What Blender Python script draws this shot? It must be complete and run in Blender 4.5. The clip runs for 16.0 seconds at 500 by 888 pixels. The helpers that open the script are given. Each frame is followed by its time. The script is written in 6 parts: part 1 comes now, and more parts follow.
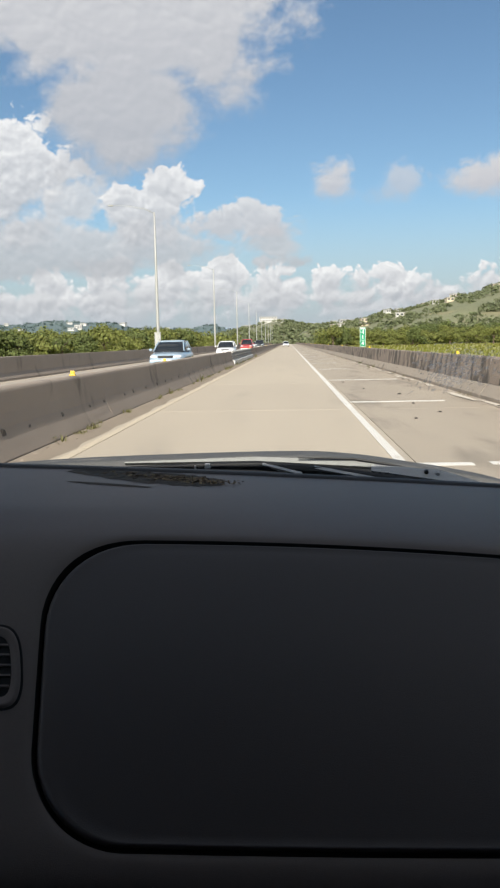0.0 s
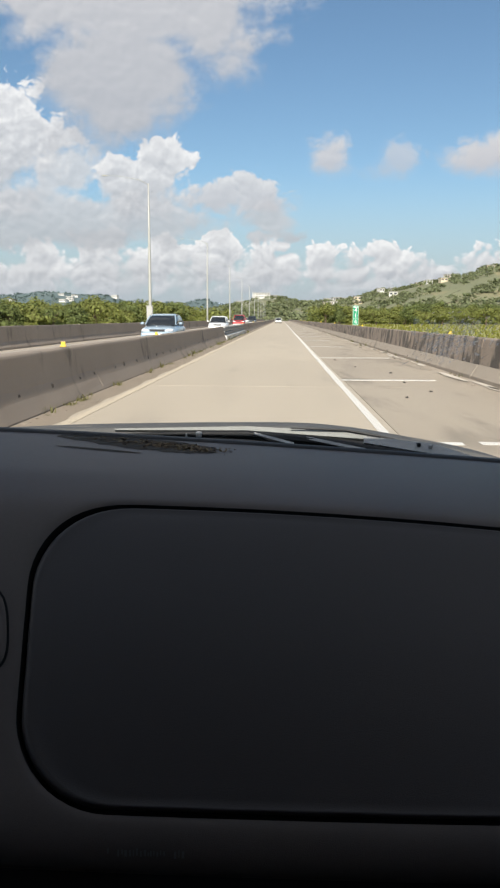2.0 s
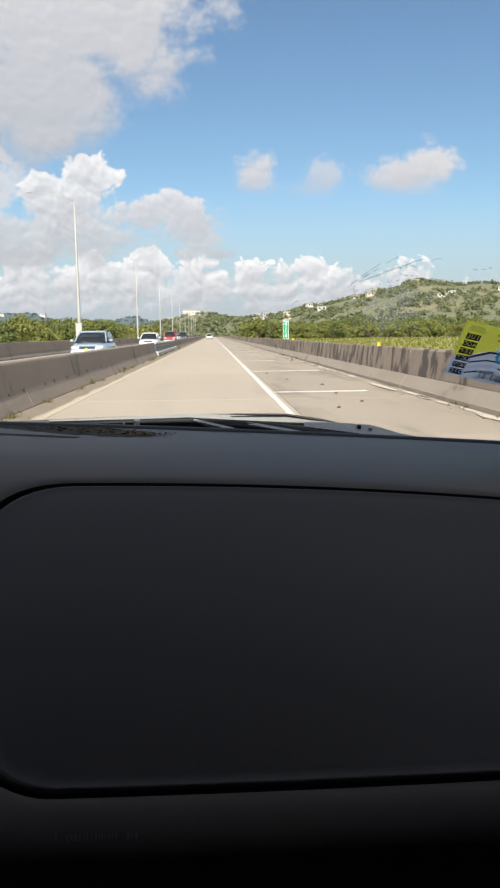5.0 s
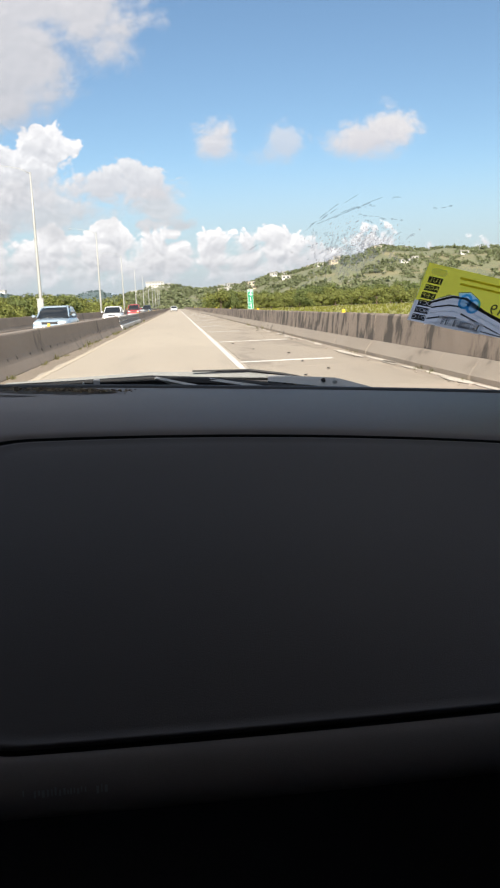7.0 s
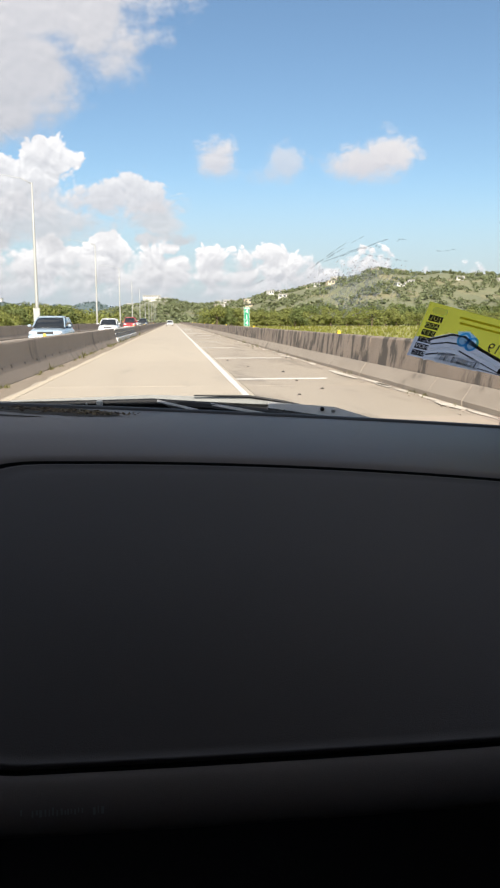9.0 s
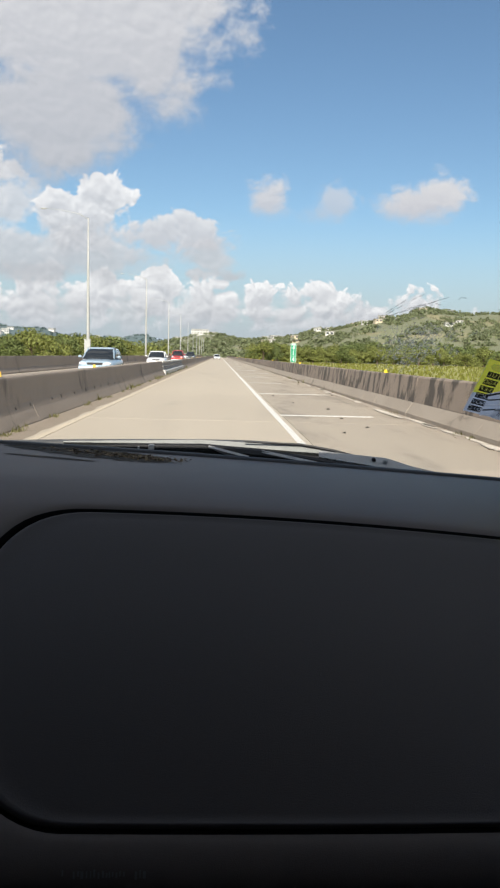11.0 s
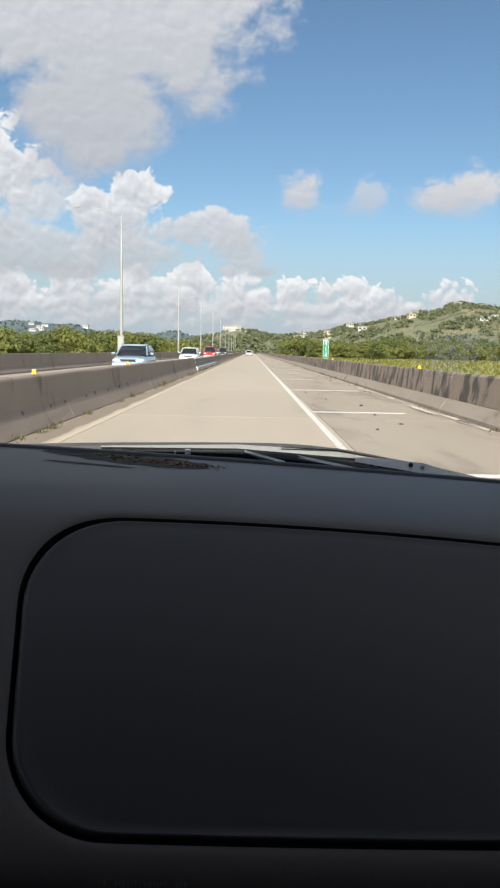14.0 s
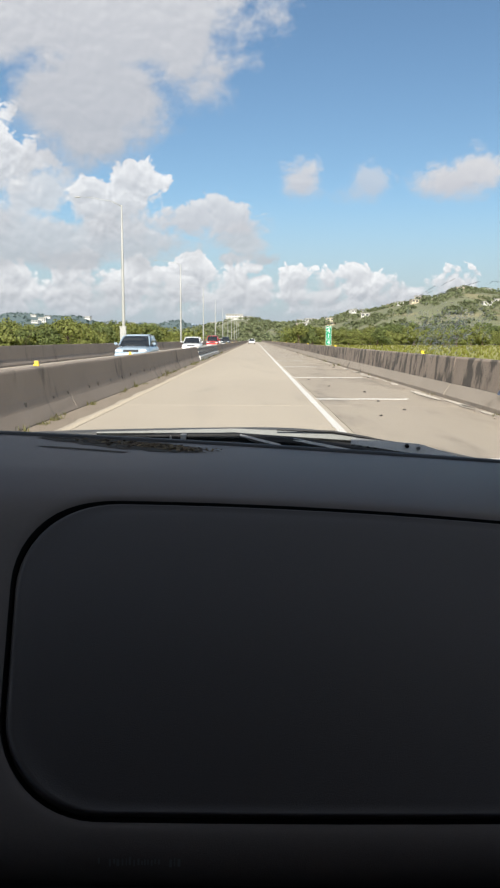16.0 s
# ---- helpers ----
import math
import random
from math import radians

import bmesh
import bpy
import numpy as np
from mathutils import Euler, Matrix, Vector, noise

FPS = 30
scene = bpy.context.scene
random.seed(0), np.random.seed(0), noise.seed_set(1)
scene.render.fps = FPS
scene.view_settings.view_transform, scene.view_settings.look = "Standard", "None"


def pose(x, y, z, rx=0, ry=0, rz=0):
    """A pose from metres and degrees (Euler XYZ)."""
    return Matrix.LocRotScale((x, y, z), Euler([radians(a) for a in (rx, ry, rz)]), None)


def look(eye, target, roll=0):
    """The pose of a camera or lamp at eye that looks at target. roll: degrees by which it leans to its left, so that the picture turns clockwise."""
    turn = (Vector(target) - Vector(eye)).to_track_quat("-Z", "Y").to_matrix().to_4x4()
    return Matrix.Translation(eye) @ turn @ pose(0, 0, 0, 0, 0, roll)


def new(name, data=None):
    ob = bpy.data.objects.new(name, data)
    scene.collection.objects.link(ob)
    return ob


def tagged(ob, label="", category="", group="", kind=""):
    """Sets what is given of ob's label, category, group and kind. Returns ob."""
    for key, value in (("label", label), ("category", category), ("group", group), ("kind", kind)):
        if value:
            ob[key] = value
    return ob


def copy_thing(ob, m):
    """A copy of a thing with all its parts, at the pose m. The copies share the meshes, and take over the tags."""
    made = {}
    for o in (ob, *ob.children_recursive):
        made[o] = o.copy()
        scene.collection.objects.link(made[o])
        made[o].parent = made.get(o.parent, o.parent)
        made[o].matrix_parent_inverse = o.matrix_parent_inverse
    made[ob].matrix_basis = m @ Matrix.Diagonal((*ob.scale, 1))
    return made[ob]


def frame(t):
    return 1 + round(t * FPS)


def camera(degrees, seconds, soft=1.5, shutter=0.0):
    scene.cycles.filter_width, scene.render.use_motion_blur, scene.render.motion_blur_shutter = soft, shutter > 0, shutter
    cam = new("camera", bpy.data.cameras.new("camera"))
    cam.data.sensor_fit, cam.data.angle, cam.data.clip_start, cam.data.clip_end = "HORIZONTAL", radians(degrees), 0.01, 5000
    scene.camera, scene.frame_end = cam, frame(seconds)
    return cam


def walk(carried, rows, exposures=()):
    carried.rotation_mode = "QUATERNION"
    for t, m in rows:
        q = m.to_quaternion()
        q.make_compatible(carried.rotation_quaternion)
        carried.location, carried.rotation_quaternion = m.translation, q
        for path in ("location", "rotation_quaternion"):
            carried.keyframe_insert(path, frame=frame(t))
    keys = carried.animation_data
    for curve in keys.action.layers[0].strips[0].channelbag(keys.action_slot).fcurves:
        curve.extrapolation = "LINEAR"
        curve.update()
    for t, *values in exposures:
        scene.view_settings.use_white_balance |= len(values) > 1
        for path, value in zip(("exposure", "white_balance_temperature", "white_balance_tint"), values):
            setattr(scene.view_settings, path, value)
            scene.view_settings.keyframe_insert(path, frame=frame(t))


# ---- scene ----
# ---- camera and walk ----
cam = camera(36.0, 16.0, soft=2.3)
ROWS = [
    (0.0, 0.0241, -0.0041, 1.2290, 82.50, 1.05, 2.86),
    (0.5, 0.0227, -0.0027, 1.2044, 83.29, 2.58, 2.25),
    (1.0, 0.0429, 0.0170, 1.1658, 81.77, 5.64, -0.78),
    (1.5, 0.0090, -0.0029, 1.2021, 83.63, 0.01, 0.37),
    (2.0, 0.0206, 0.0046, 1.2166, 80.74, -0.32, 2.30),
    (2.5, -0.0215, 0.0155, 1.1927, 81.08, -1.96, 4.59),
    (3.0, -0.0072, 0.0141, 1.1998, 82.59, -1.28, 3.20),
    (3.5, -0.0385, 0.0215, 1.1993, 82.24, -3.48, 1.27),
    (4.0, 0.0091, 0.0265, 1.1572, 80.19, 0.59, -2.81),
    (4.5, 0.0017, 0.0196, 1.1691, 82.27, -1.00, -2.37),
    (5.0, 0.0114, 0.0154, 1.1697, 81.89, 0.61, -2.78),
    (5.2, 0.0271, 0.0125, 1.1536, 79.43, 2.24, -4.20),
    (7.3, 0.0136, 0.0299, 1.1444, 79.89, 1.80, -5.67),
    (7.5, 0.0076, 0.0182, 1.1533, 80.87, 0.41, -6.57),
    (8.0, 0.0092, 0.0271, 1.1383, 79.44, 0.52, -5.07),
    (8.5, 0.0093, 0.0235, 1.1534, 79.61, 0.08, -5.73),
    (9.0, 0.0063, 0.0136, 1.1608, 80.94, 0.03, -5.67),
    (9.5, 0.0027, 0.0159, 1.1596, 81.13, -0.25, -5.01),
    (10.0, -0.0235, 0.0061, 1.1790, 84.06, -2.09, -2.96),
    (10.2, -0.0168, 0.0304, 1.1743, 83.30, -2.18, -2.87),
    (12.3, -0.0011, 0.0013, 1.1898, 83.90, -0.28, -0.75),
    (12.5, -0.0156, 0.0282, 1.1792, 82.17, -2.47, -0.11),
    (13.0, 0.0024, 0.0124, 1.1859, 82.86, 0.47, -0.78),
    (13.5, -0.0016, 0.0283, 1.1703, 82.36, -0.36, 0.19),
    (14.0, -0.0110, 0.0225, 1.1927, 83.13, -1.23, 0.13),
    (14.5, -0.0039, 0.0155, 1.1963, 83.14, -1.81, 0.10),
    (15.0, 0.0045, 0.0351, 1.1709, 81.37, -0.47, 0.34),
    (15.5, -0.0011, 0.0238, 1.1858, 82.00, -1.50, 0.50),
    (16.0, 0.0024, 0.0232, 1.1852, 82.28, -0.27, 0.34),
]
walk(cam, [(r[0], pose(*r[1:])) for r in ROWS],
     exposures=[(0.0, 0.27, 6420, 12), (4.0, 0.33, 6430, 12), (5.0, 0.40, 6460, 13), (8.0, 0.56, 6540, 14), (9.5, 0.53, 6540, 14), (10.2, 0.42, 6480, 13),
                (12.5, 0.30, 6340, 12), (16.0, 0.32, 6340, 12)])
EYE = 1.18          # height of the passenger's eyes over the road

# ---- sky, sun ----
TO_SUN = Vector((-0.10, -0.83, 0.55)).normalized()
sun = new("sun", bpy.data.lights.new("sun", "SUN"))
sun.data.energy, sun.data.angle, sun.data.color = 5.7, radians(0.6), (1.0, 0.93, 0.82)
sun.matrix_world = look(TO_SUN * 50, (0, 0, 0))

world = bpy.data.worlds.new("world")
scene.world = world
world.use_nodes = True
WN, WL = world.node_tree.nodes, world.node_tree.links


def link_math(tree, op, a, b=None, c=None, clamp=False):
    """A math node in a tree, fed by sockets or numbers."""
    n = tree.nodes.new("ShaderNodeMath")
    n.operation, n.use_clamp = op, clamp
    for k, v in enumerate((a, b, c)):
        if v is None:
            continue
        if isinstance(v, (int, float)):
            n.inputs[k].default_value = v
        else:
            tree.links.new(v, n.inputs[k])
    return n.outputs[0]


def noise_node(tree, vector, scale, detail=5.0, rough=0.55, distortion=0.0):
    n = tree.nodes.new("ShaderNodeTexNoise")
    n.inputs["Scale"].default_value, n.inputs["Detail"].default_value = scale, detail
    n.inputs["Roughness"].default_value, n.inputs["Distortion"].default_value = rough, distortion
    if vector is not None:
        tree.links.new(vector, n.inputs["Vector"])
    return n


# clouds by bearing and rise (tangents from straight ahead): lobes of centre, half width, half height
BANK = [(-0.375, 0.050, 0.050, 0.034), (-0.300, 0.066, 0.034, 0.036), (-0.235, 0.056, 0.045, 0.030), (-0.165, 0.064, 0.040, 0.036), (-0.080, 0.070, 0.042, 0.037),
        (-0.005, 0.062, 0.044, 0.030), (0.052, 0.066, 0.030, 0.033), (0.092, 0.056, 0.030, 0.022), (0.134, 0.064, 0.028, 0.031), (0.185, 0.048, 0.040, 0.024),
        (0.262, 0.054, 0.044, 0.030), (0.36, 0.042, 0.070, 0.026)]
FRONT = [(-0.33, 0.040, 0.060, 0.034), (-0.20, 0.044, 0.055, 0.032), (-0.115, 0.050, 0.036, 0.030), (-0.03, 0.046, 0.048, 0.030), (0.075, 0.042, 0.050, 0.026), (0.16, 0.034, 0.05, 0.022), (0.30, 0.030, 0.08, 0.026)]
LEFT_HEAP = [(-0.370, 0.200, 0.082, 0.072), (-0.312, 0.215, 0.058, 0.040), (-0.330, 0.258, 0.030, 0.032), (-0.345, 0.150, 0.085, 0.034)]
MIDDLE_HEAP = [(-0.190, 0.166, 0.056, 0.040), (-0.150, 0.190, 0.040, 0.036), (-0.180, 0.140, 0.080, 0.030)]
LONG_HEAP = [(-0.085, 0.145, 0.046, 0.024), (-0.036, 0.152, 0.036, 0.027), (0.000, 0.140, 0.024, 0.015)]
SMALL_HEAPS = [[(0.059, 0.196, 0.032, 0.030), (0.064, 0.205, 0.020, 0.022)], [(0.141, 0.194, 0.028, 0.026), (0.126, 0.182, 0.030, 0.018)], [(0.252, 0.195, 0.070, 0.027), (0.282, 0.212, 0.036, 0.030)]]
CANOPY = [(-0.190, 0.425, 0.235, 0.125), (-0.205, 0.292, 0.118, 0.100), (-0.085, 0.345, 0.082, 0.066)]
VEILS = [(-0.325, 0.120, 0.130, 0.048), (-0.185, 0.122, 0.130, 0.036), (-0.030, 0.120, 0.075, 0.022), (-0.27, 0.185, 0.060, 0.036), (-0.25, 0.104, 0.170, 0.026)]
SCRAPS = [[(-0.034, 0.104, 0.020, 0.010)], [(0.016, 0.099, 0.026, 0.009)], [(-0.235, 0.099, 0.055, 0.011)]]


def ranged(t, value, lo, hi, a, b, smooth=True):
    n = t.nodes.new("ShaderNodeMapRange")
    n.interpolation_type = "SMOOTHSTEP" if smooth else "LINEAR"
    for k, val in ((1, lo), (2, hi), (3, a), (4, b)):
        if isinstance(val, (int, float)):
            n.inputs[k].default_value = val
        else:
            t.links.new(val, n.inputs[k])
    t.links.new(value, n.inputs[0])
    return n.outputs[0]


def mixed(t, fac, a, b, blend="MIX"):
    n = t.nodes.new("ShaderNodeMix")
    n.data_type, n.blend_type = "RGBA", blend
    for k, val in ((0, fac), (6, a), (7, b)):
        if isinstance(val, (int, float)):
            n.inputs[k].default_value = val
        elif isinstance(val, tuple):
            n.inputs[k].default_value = (*val, 1)
        else:
            t.links.new(val, n.inputs[k])
    return n.outputs[2]


def billow_group():
    """Cauliflower relief: heaped round cells at three sizes, with the bearing and rise pushed about by noise."""
    g = bpy.data.node_groups.new("billows", "ShaderNodeTree")
    for nm in ("u", "v"):
        g.interface.new_socket(nm, in_out="INPUT", socket_type="NodeSocketFloat")
    for nm in ("heap", "soft"):
        g.interface.new_socket(nm, in_out="OUTPUT", socket_type="NodeSocketFloat")
    gi, go = g.nodes.new("NodeGroupInput"), g.nodes.new("NodeGroupOutput")
    comb = g.nodes.new("ShaderNodeCombineXYZ")
    g.links.new(gi.outputs[0], comb.inputs[0])
    g.links.new(link_math(g, "MULTIPLY", gi.outputs[1], 1.25), comb.inputs[1])
    warp = noise_node(g, comb.outputs[0], 24.0, 3.0, 0.55)
    add = g.nodes.new("ShaderNodeVectorMath")
    add.operation = "MULTIPLY_ADD"
    g.links.new(warp.outputs["Color"], add.inputs[0])
    add.inputs[1].default_value = (0.034, 0.034, 0.0)
    g.links.new(comb.outputs[0], add.inputs[2])
    total = None
    for scale, amp in ((26.0, 0.52), (58.0, 0.30), (125.0, 0.18)):
        vor = g.nodes.new("ShaderNodeTexVoronoi")
        vor.voronoi_dimensions, vor.feature = "2D", "SMOOTH_F1"
        vor.inputs["Scale"].default_value, vor.inputs["Smoothness"].default_value = scale, 0.30
        g.links.new(add.outputs[0], vor.inputs["Vector"])
        term = link_math(g, "MULTIPLY_ADD", vor.outputs["Distance"], -1.5 * amp, amp)
        total = term if total is None else link_math(g, "ADD", total, term)
    g.links.new(total, go.inputs[0])
    fine = noise_node(g, comb.outputs[0], 15.0, 5.0, 0.56)
    fine.noise_dimensions = warp.noise_dimensions = "2D"
    g.links.new(fine.outputs[0], go.inputs[1])
    return g


def make_sky():
    t = world.node_tree
    WN.clear()
    out, bg = WN.new("ShaderNodeOutputWorld"), WN.new("ShaderNodeBackground")
    WL.new(bg.outputs[0], out.inputs[0])
    sky = WN.new("ShaderNodeTexSky")
    sky.sky_type, sky.sun_disc = "NISHITA", False
    sky.sun_elevation = math.asin(TO_SUN.z)
    sky.sun_rotation = math.atan2(TO_SUN.x, TO_SUN.y)
    sky.air_density, sky.dust_density, sky.ozone_density = 1.0, 0.6, 1.6
    co = WN.new("ShaderNodeTexCoord")
    sep = WN.new("ShaderNodeSeparateXYZ")
    WL.new(co.outputs["Generated"], sep.inputs[0])
    x, y, z = sep.outputs
    ahead = link_math(t, "MAXIMUM", link_math(t, "ABSOLUTE", y), 0.08)
    u, v = link_math(t, "DIVIDE", x, ahead), link_math(t, "DIVIDE", z, ahead)
    # behind the car the same banks go on, turned about
    u = link_math(t, "MULTIPLY", u, link_math(t, "SIGN", y))
    grp = billow_group()
    got = []
    for a, b in ((u, v), (link_math(t, "ADD", u, -0.003), link_math(t, "ADD", v, 0.007))):
        n = WN.new("ShaderNodeGroup")
        n.node_tree = grp
        WL.new(a, n.inputs[0])
        WL.new(b, n.inputs[1])
        got.append(n.outputs)
    heap, soft = got[0]
    # small lumps that turn towards the sun
    relief = link_math(t, "ADD", link_math(t, "MULTIPLY", link_math(t, "SUBTRACT", heap, got[1][0]), 0.9), link_math(t, "MULTIPLY", link_math(t, "SUBTRACT", soft, got[1][1]), 0.6))

    def field(lobes, lump, wisp, join=0.012):
        """Depth inside a cloud, in tangents, with lumpy edges."""
        total = None
        for cu, cv, ru, rv in lobes:
            a = link_math(t, "MULTIPLY_ADD", u, 1 / ru, -cu / ru)
            b = link_math(t, "MULTIPLY_ADD", v, 1 / rv, -cv / rv)
            d = link_math(t, "SQRT", link_math(t, "ADD", link_math(t, "MULTIPLY", a, a), link_math(t, "MULTIPLY", b, b)))
            d = link_math(t, "MULTIPLY", link_math(t, "SUBTRACT", 1.0, d), min(ru, rv))
            total = d if total is None else link_math(t, "SMOOTH_MAX", total, d, join)
        total = link_math(t, "ADD", total, link_math(t, "MULTIPLY_ADD", heap, lump, -0.25 * lump))
        return link_math(t, "ADD", total, link_math(t, "MULTIPLY_ADD", soft, 2 * wisp, -wisp))

    def tone(lit, low, mid, high):
        ramp = WN.new("ShaderNodeValToRGB")
        e = ramp.color_ramp.elements
        e[0].position, e[0].color = 0.0, (*low, 1)
        e[1].position, e[1].color = 1.0, (*high, 1)
        m = ramp.color_ramp.elements.new(0.5)
        m.color = (*mid, 1)
        WL.new(lit, ramp.inputs[0])
        gain = WN.new("ShaderNodeVectorMath")
        gain.operation = "SCALE"
        gain.inputs[3].default_value = 10.0
        WL.new(ramp.outputs[0], gain.inputs[0])
        return gain.outputs[0]

    def lay(col, lobes, lump, wisp, edge_low, edge_top, base, top, cover, tones, lift=0.0, rel=1.6):
        """One cloud over the sky behind it: soft grey foot, crisper sunlit head."""
        d = field(lobes, lump, wisp)
        h = ranged(t, v, base, top, 0.0, 1.0, False)
        alpha = ranged(t, d, 0.0, ranged(t, h, 0.1, 0.8, edge_low, edge_top), 0.0, cover)
        lit = link_math(t, "MULTIPLY_ADD", h, 0.62, 0.16 + lift)
        lit = link_math(t, "MULTIPLY_ADD", relief, rel, lit)
        lit = link_math(t, "ADD", lit, ranged(t, d, 0.0, 0.03, 0.10, -0.06), clamp=True)
        return mixed(t, alpha, col, tone(lit, *tones))

    WHITE = ((0.47, 0.485, 0.515), (0.62, 0.625, 0.64), (0.86, 0.85, 0.84))
    PALE = ((0.44, 0.455, 0.49), (0.56, 0.56, 0.58), (0.73, 0.72, 0.715))
    PINKISH = ((0.48, 0.485, 0.53), (0.57, 0.555, 0.57), (0.70, 0.675, 0.66))
    GREY = ((0.42, 0.44, 0.475), (0.51, 0.52, 0.54), (0.64, 0.645, 0.655))

    blue = mixed(t, 1.0, sky.outputs[0], (0.84, 0.95, 0.97), "MULTIPLY")
    # moist haze towards the horizon
    col = mixed(t, ranged(t, v, 0.025, 0.19, 0.80, 0.0), blue, (4.15, 4.75, 5.30))
    col = lay(col, BANK, 0.030, 0.010, 0.016, 0.0035, 0.048, 0.108, 0.97, WHITE, 0.14, 1.0)
    col = lay(col, FRONT, 0.026, 0.012, 0.026, 0.016, 0.010, 0.085, 0.80, GREY, 0.24, 1.2)
    col = lay(col, VEILS, 0.012, 0.024, 0.020, 0.016, 0.085, 0.160, 0.85, GREY, 0.16, 0.5)
    for lobes in SCRAPS:
        col = lay(col, lobes, 0.012, 0.008, 0.008, 0.005, 0.08, 0.135, 0.85, GREY, 0.0, 0.5)
    col = lay(col, LEFT_HEAP, 0.036, 0.016, 0.050, 0.010, 0.135, 0.275, 0.95, WHITE, 0.06, 0.8)
    col = lay(col, MIDDLE_HEAP, 0.030, 0.012, 0.036, 0.006, 0.118, 0.215, 0.95, WHITE, 0.02, 0.8)
    col = lay(col, LONG_HEAP, 0.024, 0.010, 0.026, 0.008, 0.118, 0.178, 0.90, PALE, 0.06, 0.6)
    for lobes, cover in zip(SMALL_HEAPS, (0.85, 0.60, 0.92)):
        col = lay(col, lobes, 0.016, 0.012, 0.028, 0.016, lobes[0][1] - 0.030, lobes[0][1] + 0.034, cover, PINKISH, 0.14, 0.4)
    col = lay(col, CANOPY, 0.018, 0.045, 0.055, 0.040, 0.200, 0.460, 0.96, PALE, -0.02, 0.34)
    # unseen broken cloud added overhead and behind, to whiten and lift the daylight
    over = noise_node(t, co.outputs["Generated"], 2.6, 6.0, 0.55)
    over = link_math(t, "MULTIPLY", ranged(t, over.outputs[0], 0.44, 0.56, 0.0, 0.95), ranged(t, v, 0.58, 0.85, 0.0, 1.0))
    col = mixed(t, over, col, (5.6, 5.6, 5.7))
    col = mixed(t, ranged(t, v, 0.005, 0.06, 0.80, 0.0), col, (4.25, 4.75, 5.25))
    WL.new(col, bg.inputs[0])
    bg.inputs[1].default_value = 0.093


make_sky()

# ---- materials ----


def material(name, base, second=None, rough=0.8, metal=0.0, scale=3.0, fine=40.0, amount=0.5, bump=0.1, bump_scale=None,
             stretch=(1, 1, 1), third=None, third_scale=0.6, third_cut=(0.5, 0.7), object_space=True, per_piece=0.0, spec=0.5):
    """A surface with two scales of mottling, an optional stain colour and fine relief."""
    m = bpy.data.materials.new(name)
    m.use_nodes = True
    t = m.node_tree
    N, L = t.nodes, t.links
    bsdf = N["Principled BSDF"]
    bsdf.inputs["Roughness"].default_value, bsdf.inputs["Metallic"].default_value = rough, metal
    bsdf.inputs["Specular IOR Level"].default_value = spec
    second = second or tuple(c * 0.7 for c in base)
    geo = N.new("ShaderNodeNewGeometry") if not object_space else N.new("ShaderNodeTexCoord")
    vec = geo.outputs["Position"] if not object_space else geo.outputs["Object"]
    mp = N.new("ShaderNodeMapping")
    mp.inputs["Scale"].default_value = stretch
    L.new(vec, mp.inputs[0])
    big = noise_node(t, mp.outputs[0], scale, 4.0)
    small = noise_node(t, mp.outputs[0], fine, 5.0, 0.65)
    fac = link_math(t, "ADD", link_math(t, "MULTIPLY", big.outputs[0], 0.65), link_math(t, "MULTIPLY", small.outputs[0], 0.35))
    fac = link_math(t, "MULTIPLY_ADD", link_math(t, "SUBTRACT", fac, 0.5), 3.2 * amount, 0.5, clamp=True)
    mix = N.new("ShaderNodeMix")
    mix.data_type = "RGBA"
    mix.inputs[6].default_value, mix.inputs[7].default_value = (*base, 1), (*second, 1)
    L.new(fac, mix.inputs[0])
    col = mix.outputs[2]
    if third:
        st = noise_node(t, mp.outputs[0], third_scale, 6.0, 0.62)
        mr = N.new("ShaderNodeMapRange")
        mr.interpolation_type = "SMOOTHSTEP"
        mr.inputs[1].default_value, mr.inputs[2].default_value = third_cut
        L.new(st.outputs[0], mr.inputs[0])
        mx = N.new("ShaderNodeMix")
        mx.data_type = "RGBA"
        L.new(mr.outputs[0], mx.inputs[0])
        L.new(col, mx.inputs[6])
        mx.inputs[7].default_value = (*third, 1)
        col = mx.outputs[2]
    if per_piece:
        info = N.new("ShaderNodeObjectInfo")
        isl = N.new("ShaderNodeNewGeometry")
        r = link_math(t, "FRACT", link_math(t, "ADD", info.outputs["Random"], isl.outputs["Random Per Island"]))
        hsv = N.new("ShaderNodeHueSaturation")
        L.new(link_math(t, "MULTIPLY_ADD", r, 2 * per_piece, 1 - per_piece), hsv.inputs["Value"])
        L.new(link_math(t, "MULTIPLY_ADD", r, 0.05 * per_piece, 0.5 - 0.025 * per_piece), hsv.inputs["Hue"])
        L.new(col, hsv.inputs["Color"])
        col = hsv.outputs[0]
    L.new(col, bsdf.inputs["Base Color"])
    if bump:
        b = N.new("ShaderNodeBump")
        b.inputs["Strength"].default_value = bump
        b.inputs["Distance"].default_value = 0.02
        bn = noise_node(t, mp.outputs[0], bump_scale or fine, 5.0, 0.6)
        L.new(bn.outputs[0], b.inputs["Height"])
        L.new(b.outputs[0], bsdf.inputs["Normal"])
    return m


